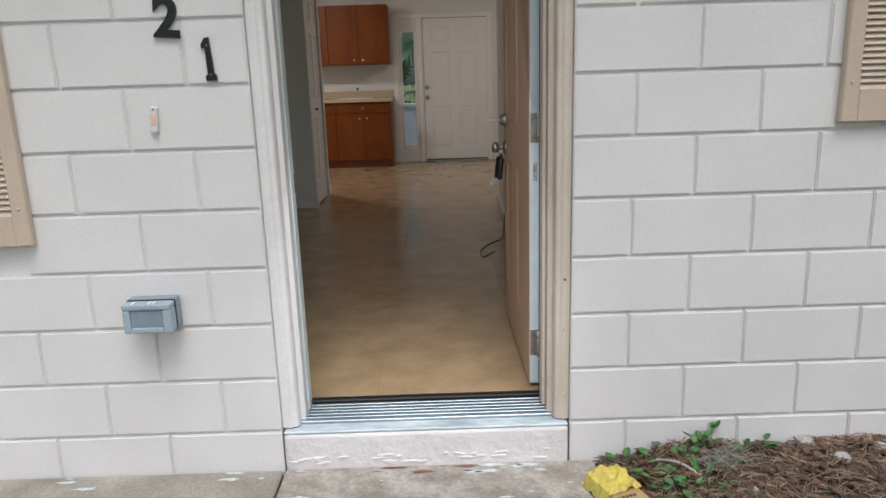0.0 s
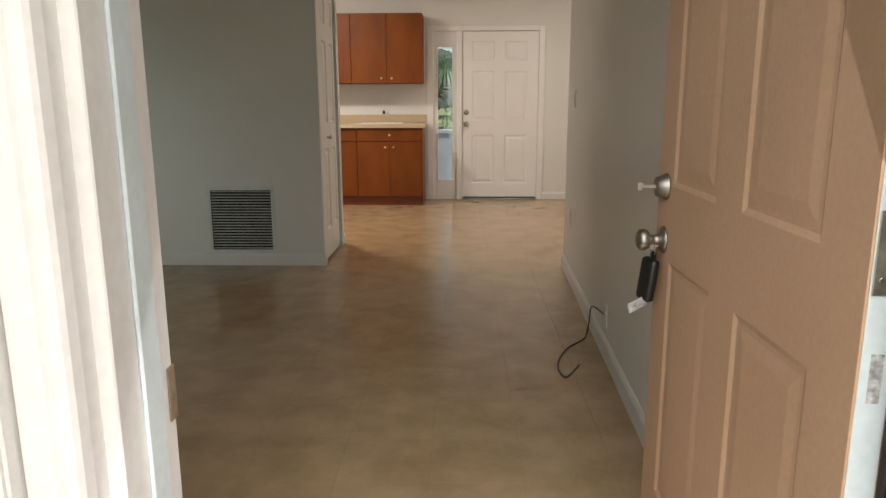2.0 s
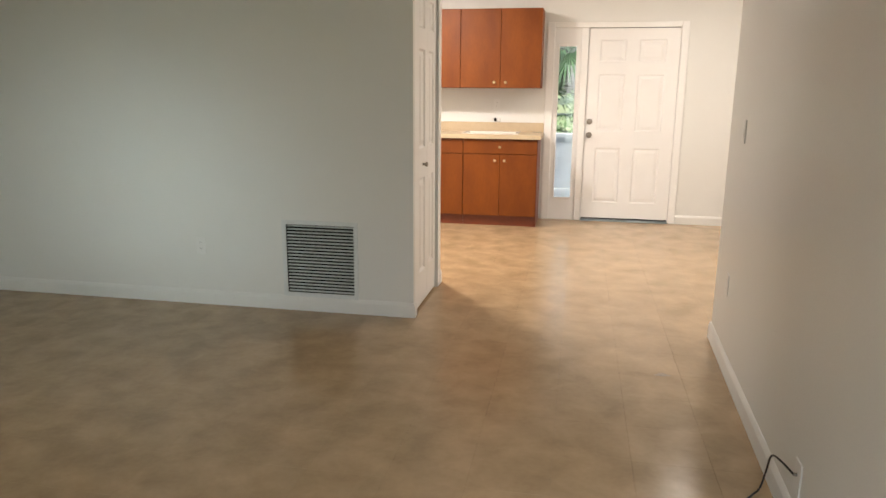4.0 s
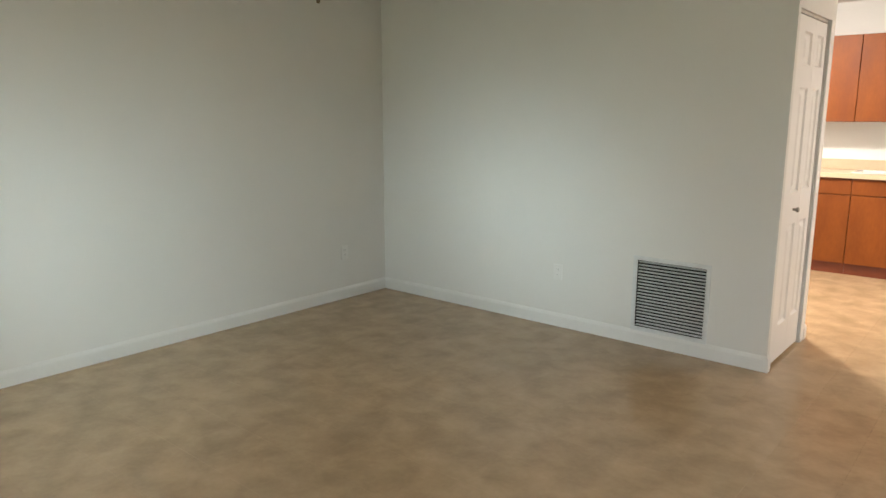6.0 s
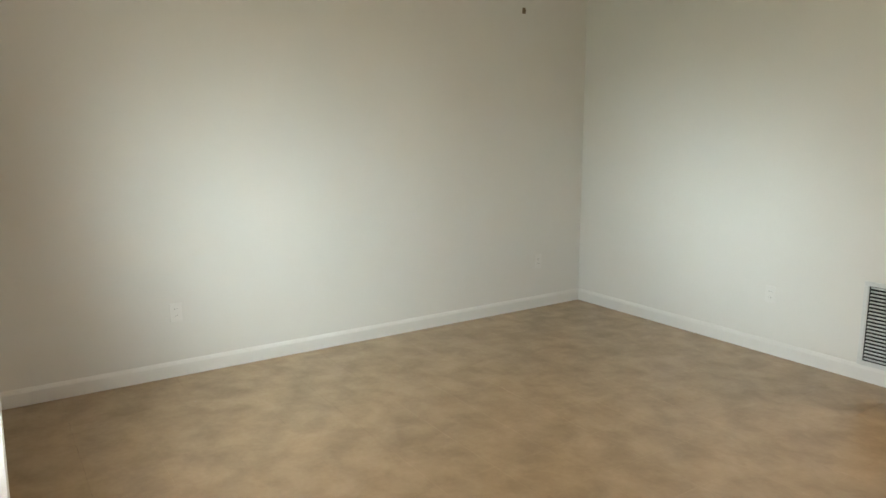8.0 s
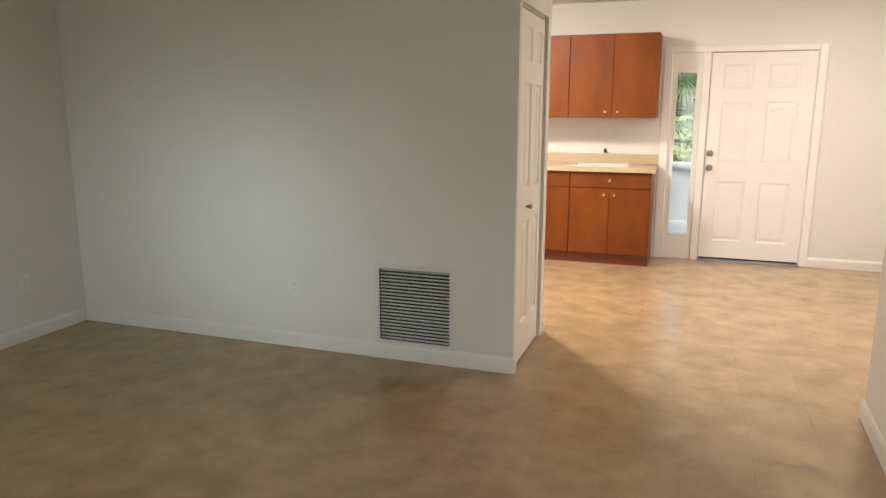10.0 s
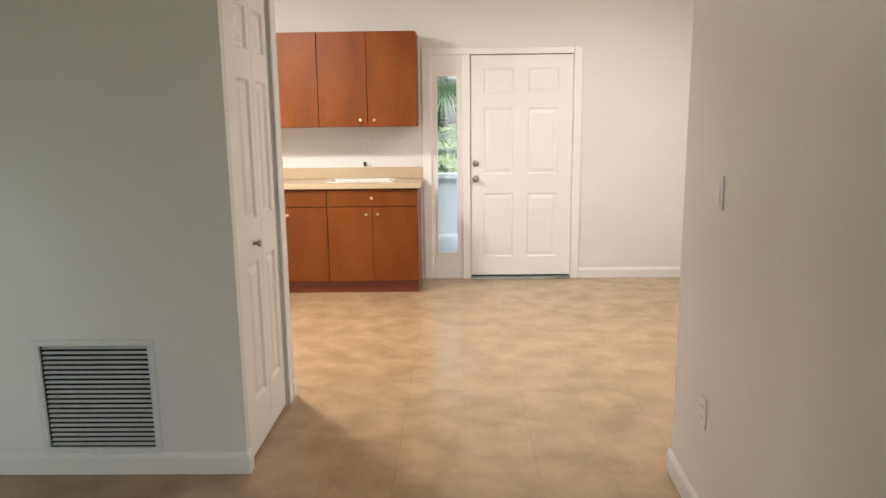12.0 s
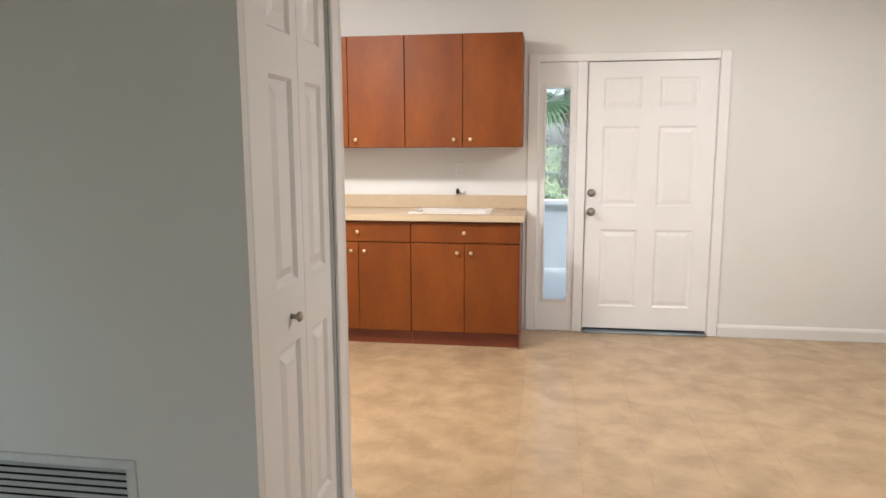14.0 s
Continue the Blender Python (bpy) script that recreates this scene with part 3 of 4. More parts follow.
shutter(-1.66, -1.288, 0.69, 2.09)
shutter(1.368, 1.70, 1.013, 2.09)

# house numbers
one = prism([(-0.017, 0.0), (0.017, 0.0), (0.017, 0.016), (0.0105, 0.022), (0.0085, 0.132), (-0.004, 0.132), (-0.018, 0.113), (-0.018, 0.100), (-0.0075, 0.103), (-0.009, 0.022), (-0.017, 0.014)], -0.012, -0.001)
n1 = tagged(part("house_number", one, M_BLACK, at=pose(-0.643, 0, 1.205, 0, -3, 0)), "black metal house number 1 screwed to the wall", "house number", "house numbers")
for z in (0.108, 0.02):
    part("screw", lathe([(0.0035, 0), (0.002, 0.0015)], 8, "y"), M_NICKEL, n1, at=pose(0, -0.012, z))
two_curve = bpy.data.curves.new("two", "FONT")
two_curve.body, two_curve.size, two_curve.extrude, two_curve.bevel_depth, two_curve.offset = "2", 0.168, 0.0045, 0.001, 0.0035
two_ob = bpy.data.objects.new("two", two_curve)
two_mesh = bpy.data.meshes.new_from_object(two_ob)
two_mesh.materials.clear()
two_mesh.materials.append(M_BLACK)
bpy.data.objects.remove(two_ob)
n2 = tagged(new("house_number", two_mesh), "black metal house number 2 screwed to the wall", "house number", "house numbers")
n2.matrix_basis = pose(-0.812, -0.0065, 1.347, 90, 0, 0) @ pose(0, 0, 0, 0, 0, -4)

bell = thing("doorbell", pose(-0.841, 0, 1.09, 0, 5, 0), "small white plastic doorbell with a faded lens", "doorbell")
part("housing", boxes((-0.0125, 0.0125, -0.018, -0.0005, -0.042, 0.042), bevel=0.006, segments=2), M_WHITEPL, bell)
part("lens", boxes((-0.0075, 0.0075, -0.0195, -0.0175, -0.018, 0.014), bevel=0.003), M_ORANGE, bell, "faded orange push lens")
part("screw", lathe([(0.003, 0), (0.002, 0.0015)], 8, "y"), M_BLACK, bell, at=pose(0, -0.0178, 0.031))

cover = thing("outdoor_outlet_cover", pose(-0.915, 0, 0.445), "blue-grey weatherproof outlet cover on the block wall", "outlet cover")
part("back_box", boxes((-0.083, 0.083, -0.045, -0.0005, -0.052, 0.055), bevel=0.008, segments=2), M_BLUEGREY, cover)
lid = part("lid", boxes((-0.080, 0.080, -0.098, -0.0475, 0.030, 0.050), (-0.080, -0.055, -0.098, -0.0475, -0.05, 0.030), (0.052, 0.080, -0.098, -0.0475, -0.05, 0.030),
                        (-0.055, 0.052, -0.098, -0.0475, -0.05, -0.030), bevel=0.005, segments=2), M_CLEARGREY, cover, "smoky hinged plastic lid")
part("window", boxes((-0.054, 0.051, -0.092, -0.086, -0.029, 0.029), bevel=0.001), M_BLUEGREY, lid)
part("gasket", boxes((-0.0815, 0.0815, -0.0476, -0.0448, -0.05, 0.0525), bevel=0.001), M_RUBBER, cover, "black rubber gasket")
for x in (-0.05, 0.005, 0.02):
    part("rib", boxes((x, x + 0.004, -0.092, -0.06, 0.0498, 0.0515), bevel=0.0008), M_WHITEPL, lid)

# yellow bag on the slab's end
bag = thing("plastic_bag", pose(0.632, -0.255, GROUND, 0, 0, 20), "crumpled yellow plastic bag of tan packaging on the ground", "bag")
rnd = random.Random(4)
pk = boxes((-0.062, 0.062, -0.14, 0.075, 0.002, 0.045), bevel=0.014, segments=2)
for v in pk.verts:
    v.co += Vector((rnd.uniform(-1, 1), rnd.uniform(-1, 1), rnd.uniform(-1, 1))) * 0.004
part("packet", pk, M_BROWNPACK, bag)
film = bmesh.new()
nx, ny = 12, 12
grid = [[film.verts.new((-0.074 + 0.148 * i / nx, -0.03 + 0.15 * j / ny,
                         0.046 + 0.016 * max(0, noise.noise(Vector((i * 0.45, j * 0.5, 2)))) * 2 + 0.006 * rnd.random() - (0.045 if i in (0, nx) or j == ny else 0.0)))
         for j in range(ny + 1)] for i in range(nx + 1)]
for i in range(nx):
    for j in range(ny):
        film.faces.new((grid[i][j], grid[i + 1][j], grid[i + 1][j + 1], grid[i][j + 1]))
part("film", film, M_YELLOW, bag, "crumpled translucent yellow film")
for i in range(5):
    part("print_bar", boxes((-0.045 + 0.014 * i, -0.036 + 0.014 * i, -0.062, -0.05, 0.0452, 0.0466)), M_PRINT, bag)


# ---- planting bed ----
def bed_height(x, y):
    d = min(1, max(0, (x - 0.60) / 0.25))
    return GROUND - 0.02 + d * (0.055 + 0.03 * noise.noise(Vector((x * 2.2, y * 2.2, 0.3))) + 0.02 * noise.noise(Vector((x * 9, y * 9, 3))))


bed = bmesh.new()
nx, ny = 90, 60
g = [[bed.verts.new((0.603 + 3.2 * i / nx, -2.2 + 2.196 * j / ny, bed_height(0.603 + 3.2 * i / nx, -2.2 + 2.196 * j / ny))) for j in range(ny + 1)] for i in range(nx + 1)]
for i in range(nx):
    for j in range(ny):
        bed.faces.new((g[i][j], g[i + 1][j], g[i + 1][j + 1], g[i][j + 1]))
structure("planting_bed", bed, M_SOIL, "dark soil bed along the wall", "ground")


def scatter(name, count, material, make, label, area, seed):
    r = random.Random(seed)
    verts, faces = [], []
    for _ in range(count):
        x, y = r.uniform(area[0], area[1]), area[3] - (area[3] - area[2]) * r.random() ** 1.5
        base = Vector((x, y, bed_height(x, y)))
        vs, fs = make(r)
        k = len(verts)
        verts += [tuple(base + v) for v in vs]
        faces += [tuple(i + k for i in f) for f in fs]
    me = bpy.data.meshes.new(name)
    me.from_pydata(verts, [], faces)
    me.materials.append(material)
    return tagged(new(name, me), label, "ground litter", kind="stuff")


def needle(r):
    a, l, w = r.uniform(0, 6.28), r.uniform(0.03, 0.11), r.uniform(0.0008, 0.0022)
    d, s = Vector((math.cos(a), math.sin(a), r.uniform(-0.1, 0.3))), Vector((-math.sin(a), math.cos(a), 0))
    z = Vector((0, 0, r.uniform(0.0, 0.022)))
    bend = Vector((0, 0, r.uniform(0, 0.012))) + s * r.uniform(-0.01, 0.01)
    vs = [z - d * l / 2 - s * w, z - d * l / 2 + s * w, z + bend + s * w, z + bend - s * w, z + d * l / 2, z + bend + Vector((0, 0, w * 1.6)), z - d * l / 2 + Vector((0, 0, w * 1.6))]
    return vs, [(0, 1, 2, 3), (3, 2, 4), (0, 3, 5, 6), (1, 6, 5, 2), (3, 4, 5), (2, 5, 4)]


def dead_leaf(r):
    a, l, w = r.uniform(0, 6.28), r.uniform(0.02, 0.06), r.uniform(0.008, 0.02)
    d, s = Vector((math.cos(a), math.sin(a), r.uniform(-0.2, 0.5))), Vector((-math.sin(a), math.cos(a), r.uniform(-0.4, 0.4)))
    z = Vector((0, 0, r.uniform(0.002, 0.025)))
    up = Vector((0, 0, r.uniform(0.003, 0.014)))
    return [z - d * l / 2, z + s * w + up, z + d * l / 2, z - s * w + up, z], [(0, 4, 1), (1, 4, 2), (2, 4, 3), (3, 4, 0)]


BED = (0.62, 2.6, -0.9, -0.012)
scatter("pine_needles", 5200, M_NEEDLE, needle, "dry brown pine needles on the soil", BED, 1)
scatter("fallen_leaves", 900, M_DEADLEAF, dead_leaf, "dark fallen leaves on the soil", BED, 2)


def weed(x, y, size, leaves, seed, stems=0.06, narrow=False):
    r = random.Random(seed)
    w = thing("weed_plant", pose(x, y, bed_height(x, y)), "small green weed with narrow blades" if narrow else "small green weed with rounded leaves", "plant", "weeds by the wall")
    stem = bmesh.new()
    lf = None
    for i in range(leaves):
        a, reach, hgt = r.uniform(0, 6.28), r.uniform(0.2, 1) * size, r.uniform(0.3, 1) * stems
        tip = Vector((math.cos(a) * reach, math.sin(a) * reach * 0.7, hgt))
        if lf is None:
            lb = bmesh.new()
            n = 8
            rim = []
            for k in range(n):
                t = 2 * math.pi * k / n
                px, py = 0.5 + 0.5 * math.cos(t), math.sin(t) * (0.10 if narrow else 0.40)
                rim.append(lb.verts.new((px, py, 0.12 * abs(py) + 0.10 * px * (1 - px))))
            c = lb.verts.new((0.5, 0, -0.03))
            for k in range(n):
                lb.faces.new((c, rim[k], rim[(k + 1) % n]))
            lf = part("leaf", lb, M_WEED, w)
            o = lf
        else:
            o = new("leaf", lf.data)
            o.parent = w
        s = r.uniform(0.026, 0.042) * (1.5 if narrow else 1)
        o.matrix_basis = Matrix.Translation(tip) @ pose(0, 0, 0, r.uniform(-25, 25), r.uniform(-50, 10), math.degrees(a)) @ Matrix.Diagonal((s, s, s, 1))
        q = [stem.verts.new(p) for p in ((0.001, 0, 0), (-0.001, 0.001, 0), (0, -0.001, 0))]
        e = [stem.verts.new(tip + Vector(p)) for p in ((0.001, 0, 0), (-0.001, 0.001, 0), (0, -0.001, 0))]
        for k in range(3):
            stem.faces.new((q[k], q[(k + 1) % 3], e[(k + 1) % 3], e[k]))
    part("stem", stem, M_WEED, w)


weed(0.70, -0.05, 0.05, 7, 11, 0.03)
weed(0.84, -0.08, 0.09, 12, 12, 0.03)
weed(0.92, -0.22, 0.08, 16, 13, 0.03, True)
weed(1.01, -0.03, 0.03, 4, 14, 0.10)
weed(1.12, -0.05, 0.04, 6, 15, 0.04)
weed(0.84, -0.26, 0.07, 8, 16, 0.025)
weed(0.76, -0.14, 0.04, 6, 17, 0.025)
weed(0.80, -0.19, 0.08, 12, 18, 0.03)
weed(0.96, -0.06, 0.06, 9, 19, 0.07)
weed(1.20, -0.04, 0.03, 4, 20, 0.05)
tagged(part("twig", tube([(0.80, -0.10, bed_height(0.80, -0.10) + 0.03), (0.86, -0.15, bed_height(0.86, -0.15) + 0.026), (0.92, -0.20, bed_height(0.92, -0.20) + 0.012)], 0.005, 6), M_PEBBLE),
       "pale dry twig lying among the weeds", "twig")

moss = bmesh.new()
rnd = random.Random(8)
for i in range(260):
    p = Vector((rnd.gauss(0, 0.045), rnd.gauss(0, 0.03), abs(rnd.gauss(0.025, 0.018))))
    d = Vector((rnd.uniform(-1, 1), rnd.uniform(-1, 1), rnd.uniform(-0.6, 0.6))).normalized() * 0.03
    s = d.orthogonal().normalized() * 0.0008
    v = [moss.verts.new(q) for q in (p - d - s, p - d + s, p + d + s, p + d - s)]
    moss.faces.new(v)
tagged(part("moss_clump", moss, M_MOSS, at=pose(1.03, -0.13, bed_height(1.03, -0.13))), "grey tangle of dry moss on the soil", "plant", kind="stuff")
for i, (x, y, s) in enumerate(((1.36, -0.03, 0.035), (1.42, -0.16, 0.028), (1.05, -0.3, 0.02), (1.60, -0.08, 0.025), (0.80, -0.33, 0.02))):
    sb = bmesh.new()
    bmesh.ops.create_icosphere(sb, subdivisions=2, radius=s)
    for v in sb.verts:
        v.co *= 1 + 0.25 * noise.noise(v.co * 30 + Vector((i * 7, 0, 0)))
        v.co.z *= 0.7
    tagged(part("stone", sb, M_PEBBLE, at=pose(x, y, bed_height(x, y) + s * 0.4)), "pale rough stone lying in the mulch", "stone", "stones in the bed")

# ---- living room window ----
win = thing("window_1", pose(0, 0, 0), "white framed front window with two panes", "window", kind="structure")
x0, x1, z0, z1 = WIN
xm = (x0 + x1) / 2
part("window_frame", boxes((x0, x0 + 0.05, 0.06, 0.14, z0, z1), (x1 - 0.05, x1, 0.06, 0.14, z0, z1), (x0 + 0.05, x1 - 0.05, 0.06, 0.14, z0, z0 + 0.05),
                           (x0 + 0.05, x1 - 0.05, 0.06, 0.14, z1 - 0.05, z1), (xm - 0.03, xm + 0.03, 0.062, 0.138, z0 + 0.05, z1 - 0.05)), M_TRIM, win)
part("window_sill", boxes((x0 - 0.03, x1 + 0.03, 0.141, IN + 0.03, z0 - 0.02, z0 + 0.004), bevel=0.004), M_TRIM, win)
for a, b in ((x0 + 0.05, xm - 0.03), (xm + 0.03, x1 - 0.05)):
    part("pane", boxes((a, b, 0.098, 0.102, z0 + 0.05, z1 - 0.05)), M_GLASS, win)


# ---- fittings on walls ----
def plate(kind, at, label, category, group):
    """A wall plate in x and z, standing out towards -y."""
    p = thing(kind, at, label, category, group)
    part("cover_plate", boxes((-0.035, 0.035, -0.006, -0.0005, -0.057, 0.057), bevel=0.003, segments=2), M_WHITEPL, p)
    if kind == "light_switch":
        part("rocker", boxes((-0.0165, 0.0165, -0.009, -0.0055, -0.033, 0.033), bevel=0.002), M_WHITEPL, p)
    else:
        for z in (-0.02, 0.02):
            rc = part("receptacle", boxes((-0.0165, 0.0165, -0.0075, -0.0055, z - 0.0135, z + 0.0135), bevel=0.002), M_WHITEPL, p)
            for x in (-0.0065, 0.0065):
                # raised near-black bars carry the shade of the slots
                part("slot", boxes((x - 0.001, x + 0.001, -0.0079, -0.0074, z - 0.002, z + 0.006)), M_HOLE_SHADE, rc)
    for z in ((-0.045, 0.045) if kind == "light_switch" else (0.0,)):
        part("screw", lathe([(0.003, 0), (0.002, 0.001)], 8, "y"), M_WHITEPL, p, at=pose(0, -0.006, z))
    return p


OUT = "wall outlets"
plate("wall_outlet", pose(-2.565, FAR, 0.398), "white duplex outlet on the grey-green wall", "outlet", OUT)
plate("wall_outlet", pose(WEST, 1.159, 0.397, 0, 0, 90), "white duplex outlet on the end wall", "outlet", OUT)
plate("wall_outlet", pose(WEST, 4.02, 0.387, 0, 0, 90), "white duplex outlet near the room corner", "outlet", OUT)
plate("wall_outlet", pose(hall_x(4.12), 4.12, 0.43, 0, 0, -92.07), "white duplex outlet low on the hall wall", "outlet", OUT)
plate("light_switch", pose(hall_x(4.08), 4.08, 1.222, 0, 0, -92.07), "white rocker light switch on the hall wall", "switch", "")
plate("wall_outlet", pose(-1.06, BACK, 1.262), "white outlet above the counter", "outlet", OUT)
cable_plate = thing("cable_plate", pose(hall_x(2.60), 2.60, 0.20, 0, 0, -92.07), "white wall plate with a black cable coming out", "cable outlet")
part("cover_plate", boxes((-0.035, 0.035, -0.006, -0.0005, -0.057, 0.057), bevel=0.003, segments=2), M_WHITEPL, cable_plate)
part("jack", lathe([(0.006, 0), (0.006, 0.01), (0.004, 0.011)], 10, "y"), M_NICKEL, cable_plate, at=pose(0, -0.006, 0.01))
tagged(part("black_cable", tube([(0.575, 2.60, 0.21), (0.55, 2.66, 0.222), (0.545, 2.74, 0.195), (0.548, 2.79, 0.11), (0.54, 2.81, 0.03), (0.515, 2.80, 0.0045), (0.43, 2.69, 0.0045),
                                 (0.365, 2.53, 0.0045), (0.345, 2.40, 0.0045), (0.362, 2.31, 0.0045), (0.40, 2.36, 0.006), (0.448, 2.46, 0.0045)], 0.0036),
            M_WIRE, smooth=True), "black cable hanging from the wall and looped on the floor", "cable")
hook = thing("wall_bracket", pose(WEST, 3.826, 2.346, 0, 0, 90), "small brown bracket high on the wall", "bracket")
part("base", boxes((-0.016, 0.016, -0.006, -0.0005, -0.022, 0.022), bevel=0.002), M_STAIN, hook)
part("stub", boxes((-0.008, 0.008, -0.022, -0.006, -0.010, 0.006), bevel=0.002), M_STAIN, hook)

# return-air grille
grille = thing("return_air_grille", pose((VX0 + VX1) / 2, FAR, (VZ0 + VZ1) / 2), "grey-white metal return-air grille low in the wall", "vent")
hw, hh = (VX1 - VX0) / 2, (VZ1 - VZ0) / 2
for b in ((-hw - 0.028, hw + 0.028, -0.009, -0.0005, hh, hh + 0.027), (-hw - 0.028, hw + 0.028, -0.009, -0.0005, -hh - 0.027, -hh),
          (-hw - 0.028, -hw, -0.009, -0.0005, -hh, hh), (hw, hw + 0.028, -0.009, -0.0005, -hh, hh)):
    part("frame_side", boxes(b, bevel=0.002), M_VENT, grille)
# shade between the slats is put into the duct's near-black colour
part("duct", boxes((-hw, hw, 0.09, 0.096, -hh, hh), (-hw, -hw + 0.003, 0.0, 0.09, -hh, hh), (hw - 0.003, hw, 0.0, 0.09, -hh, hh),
                   (-hw, hw, 0.0, 0.09, hh - 0.003, hh), (-hw, hw, 0.0, 0.09, -hh, -hh + 0.003)), M_HOLE_SHADE, grille, "duct behind the slats, coloured near-black for shade")
NS = 21
slat = None
for i in range(NS):
    m = pose(0, 0.006, -hh + (i + 0.5) * 2 * hh / NS, 30)
    if slat is None:
        slat = part("slat", boxes((-hw + 0.004, hw - 0.004, -0.0066, 0.0066, -0.0009, 0.0009)), M_VENT, grille, at=m)
    else:
        o = new("slat", slat.data)
        o.parent, o.matrix_basis = grille, m

# ---- closet ----
closet = thing("closet_door", pose(CLOSET_X - 0.008, CD0 + 0.003, 0.018, 0, 0, 90), "white painted bifold closet door, closed, with raised panels", "closet door", kind="structure")
CW = (CD1 - CD0 - 0.03 - 0.012) / 2
for at_x, wide, c0, c1 in ((0, CW + 0.055, 0.15, 0.325), (CW + 0.0575, CW - 0.055, 0.058, CW - 0.113)):
    leaf("leaf", wide, 2.03, 0.03, [(c0, c1)], [(0.22, 0.84), (1.03, 1.64), (1.765, 1.95)], M_DOOR, closet, pose(at_x, 0, 0), relief=0.012)
part("pull_knob", lathe([(0.010, 0), (0.007, 0.008), (0.009, 0.016), (0.016, 0.024), (0.016, 0.030), (0.008, 0.035)], 16, "y"), M_NICKEL, closet, "small nickel pull knob",
     at=pose(0.255, 0, 0.925), smooth=True)
ct = thing("closet_trim", pose(0, 0, 0), "white jamb, casing and track of the closet", "trim", kind="structure")
part("jamb", boxes((CLOSET_X - 0.095, CLOSET_X - 0.002, CD1 - 0.018, CD1 - 0.001, 0.002, 2.07)), M_TRIM, ct)
part("casing", boxes((CLOSET_X + 0.0005, CLOSET_X + 0.013, CD1 - 0.012, CD1 + 0.060, 0.002, 2.075), bevel=0.003), M_TRIM, ct)
part("track", boxes((CLOSET_X - 0.045, CLOSET_X - 0.012, CD0 + 0.002, CD1 - 0.02, 2.056, 2.074)), M_STEEL, ct, "dark steel track")

# ---- back door and sidelight ----
bt = thing("door_frame", pose(0, 0, 0), "white painted frame round the back door and sidelight", "door frame", kind="structure")
f = BACK - 0.014
for b in ((-0.536, -0.455, f, BACK - 0.0005, 0.001, 2.125), (0.842, 0.916, f, BACK - 0.0005, 0.001, 2.125), (-0.4545, 0.8415, f, BACK - 0.0005, 2.066, 2.124)):
    part("casing", boxes(b, bevel=0.005, segments=2), M_TRIM, bt)
for b in ((-0.469, -0.452, BACK + 0.002, BACK + 0.15, 0.0, 2.09), (0.840, 0.859, BACK + 0.002, BACK + 0.15, 0.0, 2.09), (-0.452, 0.840, BACK + 0.002, BACK + 0.15, 2.066, 2.098)):
    part("jamb", boxes(b), M_TRIM, bt)
part("mullion", boxes((-0.172, -0.098, BACK - 0.010, BACK + 0.12, 0.001, 2.066), bevel=0.005, segments=2), M_TRIM, bt)
part("door_stop", boxes((-0.098, -0.086, BACK + 0.058, BACK + 0.09, 0.001, 2.066), (0.828, 0.840, BACK + 0.058, BACK + 0.09, 0.001, 2.066), (-0.086, 0.828, BACK + 0.058, BACK + 0.09, 2.053, 2.066)), M_TRIM, bt)
part("weatherstrip", boxes((-0.086, 0.828, BACK + 0.006, BACK + 0.012, 2.0608, 2.0655)), M_RUBBER, bt, "black seal over the door")
side = thing("sidelight_window", pose(0, 0, 0), "narrow white sidelight with one clear pane beside the door", "window", kind="structure")
y0, y1 = BACK + 0.012, BACK + 0.052
for b in ((-0.4515, SX0, y0, y1, 0.002, 2.065), (SX1, -0.1725, y0, y1, 0.002, 2.065), (SX0, SX1, y0, y1, 0.002, SZ0), (SX0, SX1, y0, y1, SZ1, 2.065)):
    part("sash", boxes(b), M_DOOR, side)
for b in ((SX0 - 0.016, SX0 + 0.004, y0 - 0.008, y0 + 0.004, SZ0 - 0.016, SZ1 + 0.016), (SX1 - 0.004, SX1 + 0.016, y0 - 0.008, y0 + 0.004, SZ0 - 0.016, SZ1 + 0.016),
          (SX0 + 0.004, SX1 - 0.004, y0 - 0.008, y0 + 0.004, SZ0 - 0.016, SZ0 + 0.004), (SX0 + 0.004, SX1 - 0.004, y0 - 0.008, y0 + 0.004, SZ1 - 0.004, SZ1 + 0.016)):
    part("glazing_bead", boxes(b, bevel=0.003), M_DOOR, side)
pane = part("pane", boxes((SX0, SX1, y0 + 0.018, y0 + 0.022, SZ0, SZ1)), M_GLASS, side)
pane.visible_shadow = False
bd = thing("door_back", pose(DX0, BACK + 0.010, 0.02), "white six-panel back door, closed", "door", kind="structure")
leaf("leaf", DX1 - DX0 + 0.006, 2.04, 0.044, [(0.118, 0.39), (0.522, 0.798)], [(0.19, 0.79), (0.97, 1.57), (1.70, 1.925)], M_DOOR, bd, None)
bolt_parts(bd, 0.045, 1.07, False)
knob_parts(bd, 0.045, 0.925)
part("door_bottom", boxes((0.004, DX1 - DX0, -0.006, -0.0005, 0.002, 0.016), bevel=0.002), M_RUBBER, bd, "dark sweep at the foot")
structure("threshold_back", boxes((-0.097, 0.839, BACK - 0.035, BACK + 0.09, 0.0005, 0.017), bevel=0.004), M_ALU, "aluminium threshold under the back door", "threshold")

# ---- kitchen ----
UY, UX, UZ0, UZ1 = 7.842, -0.567, 1.437, 2.234


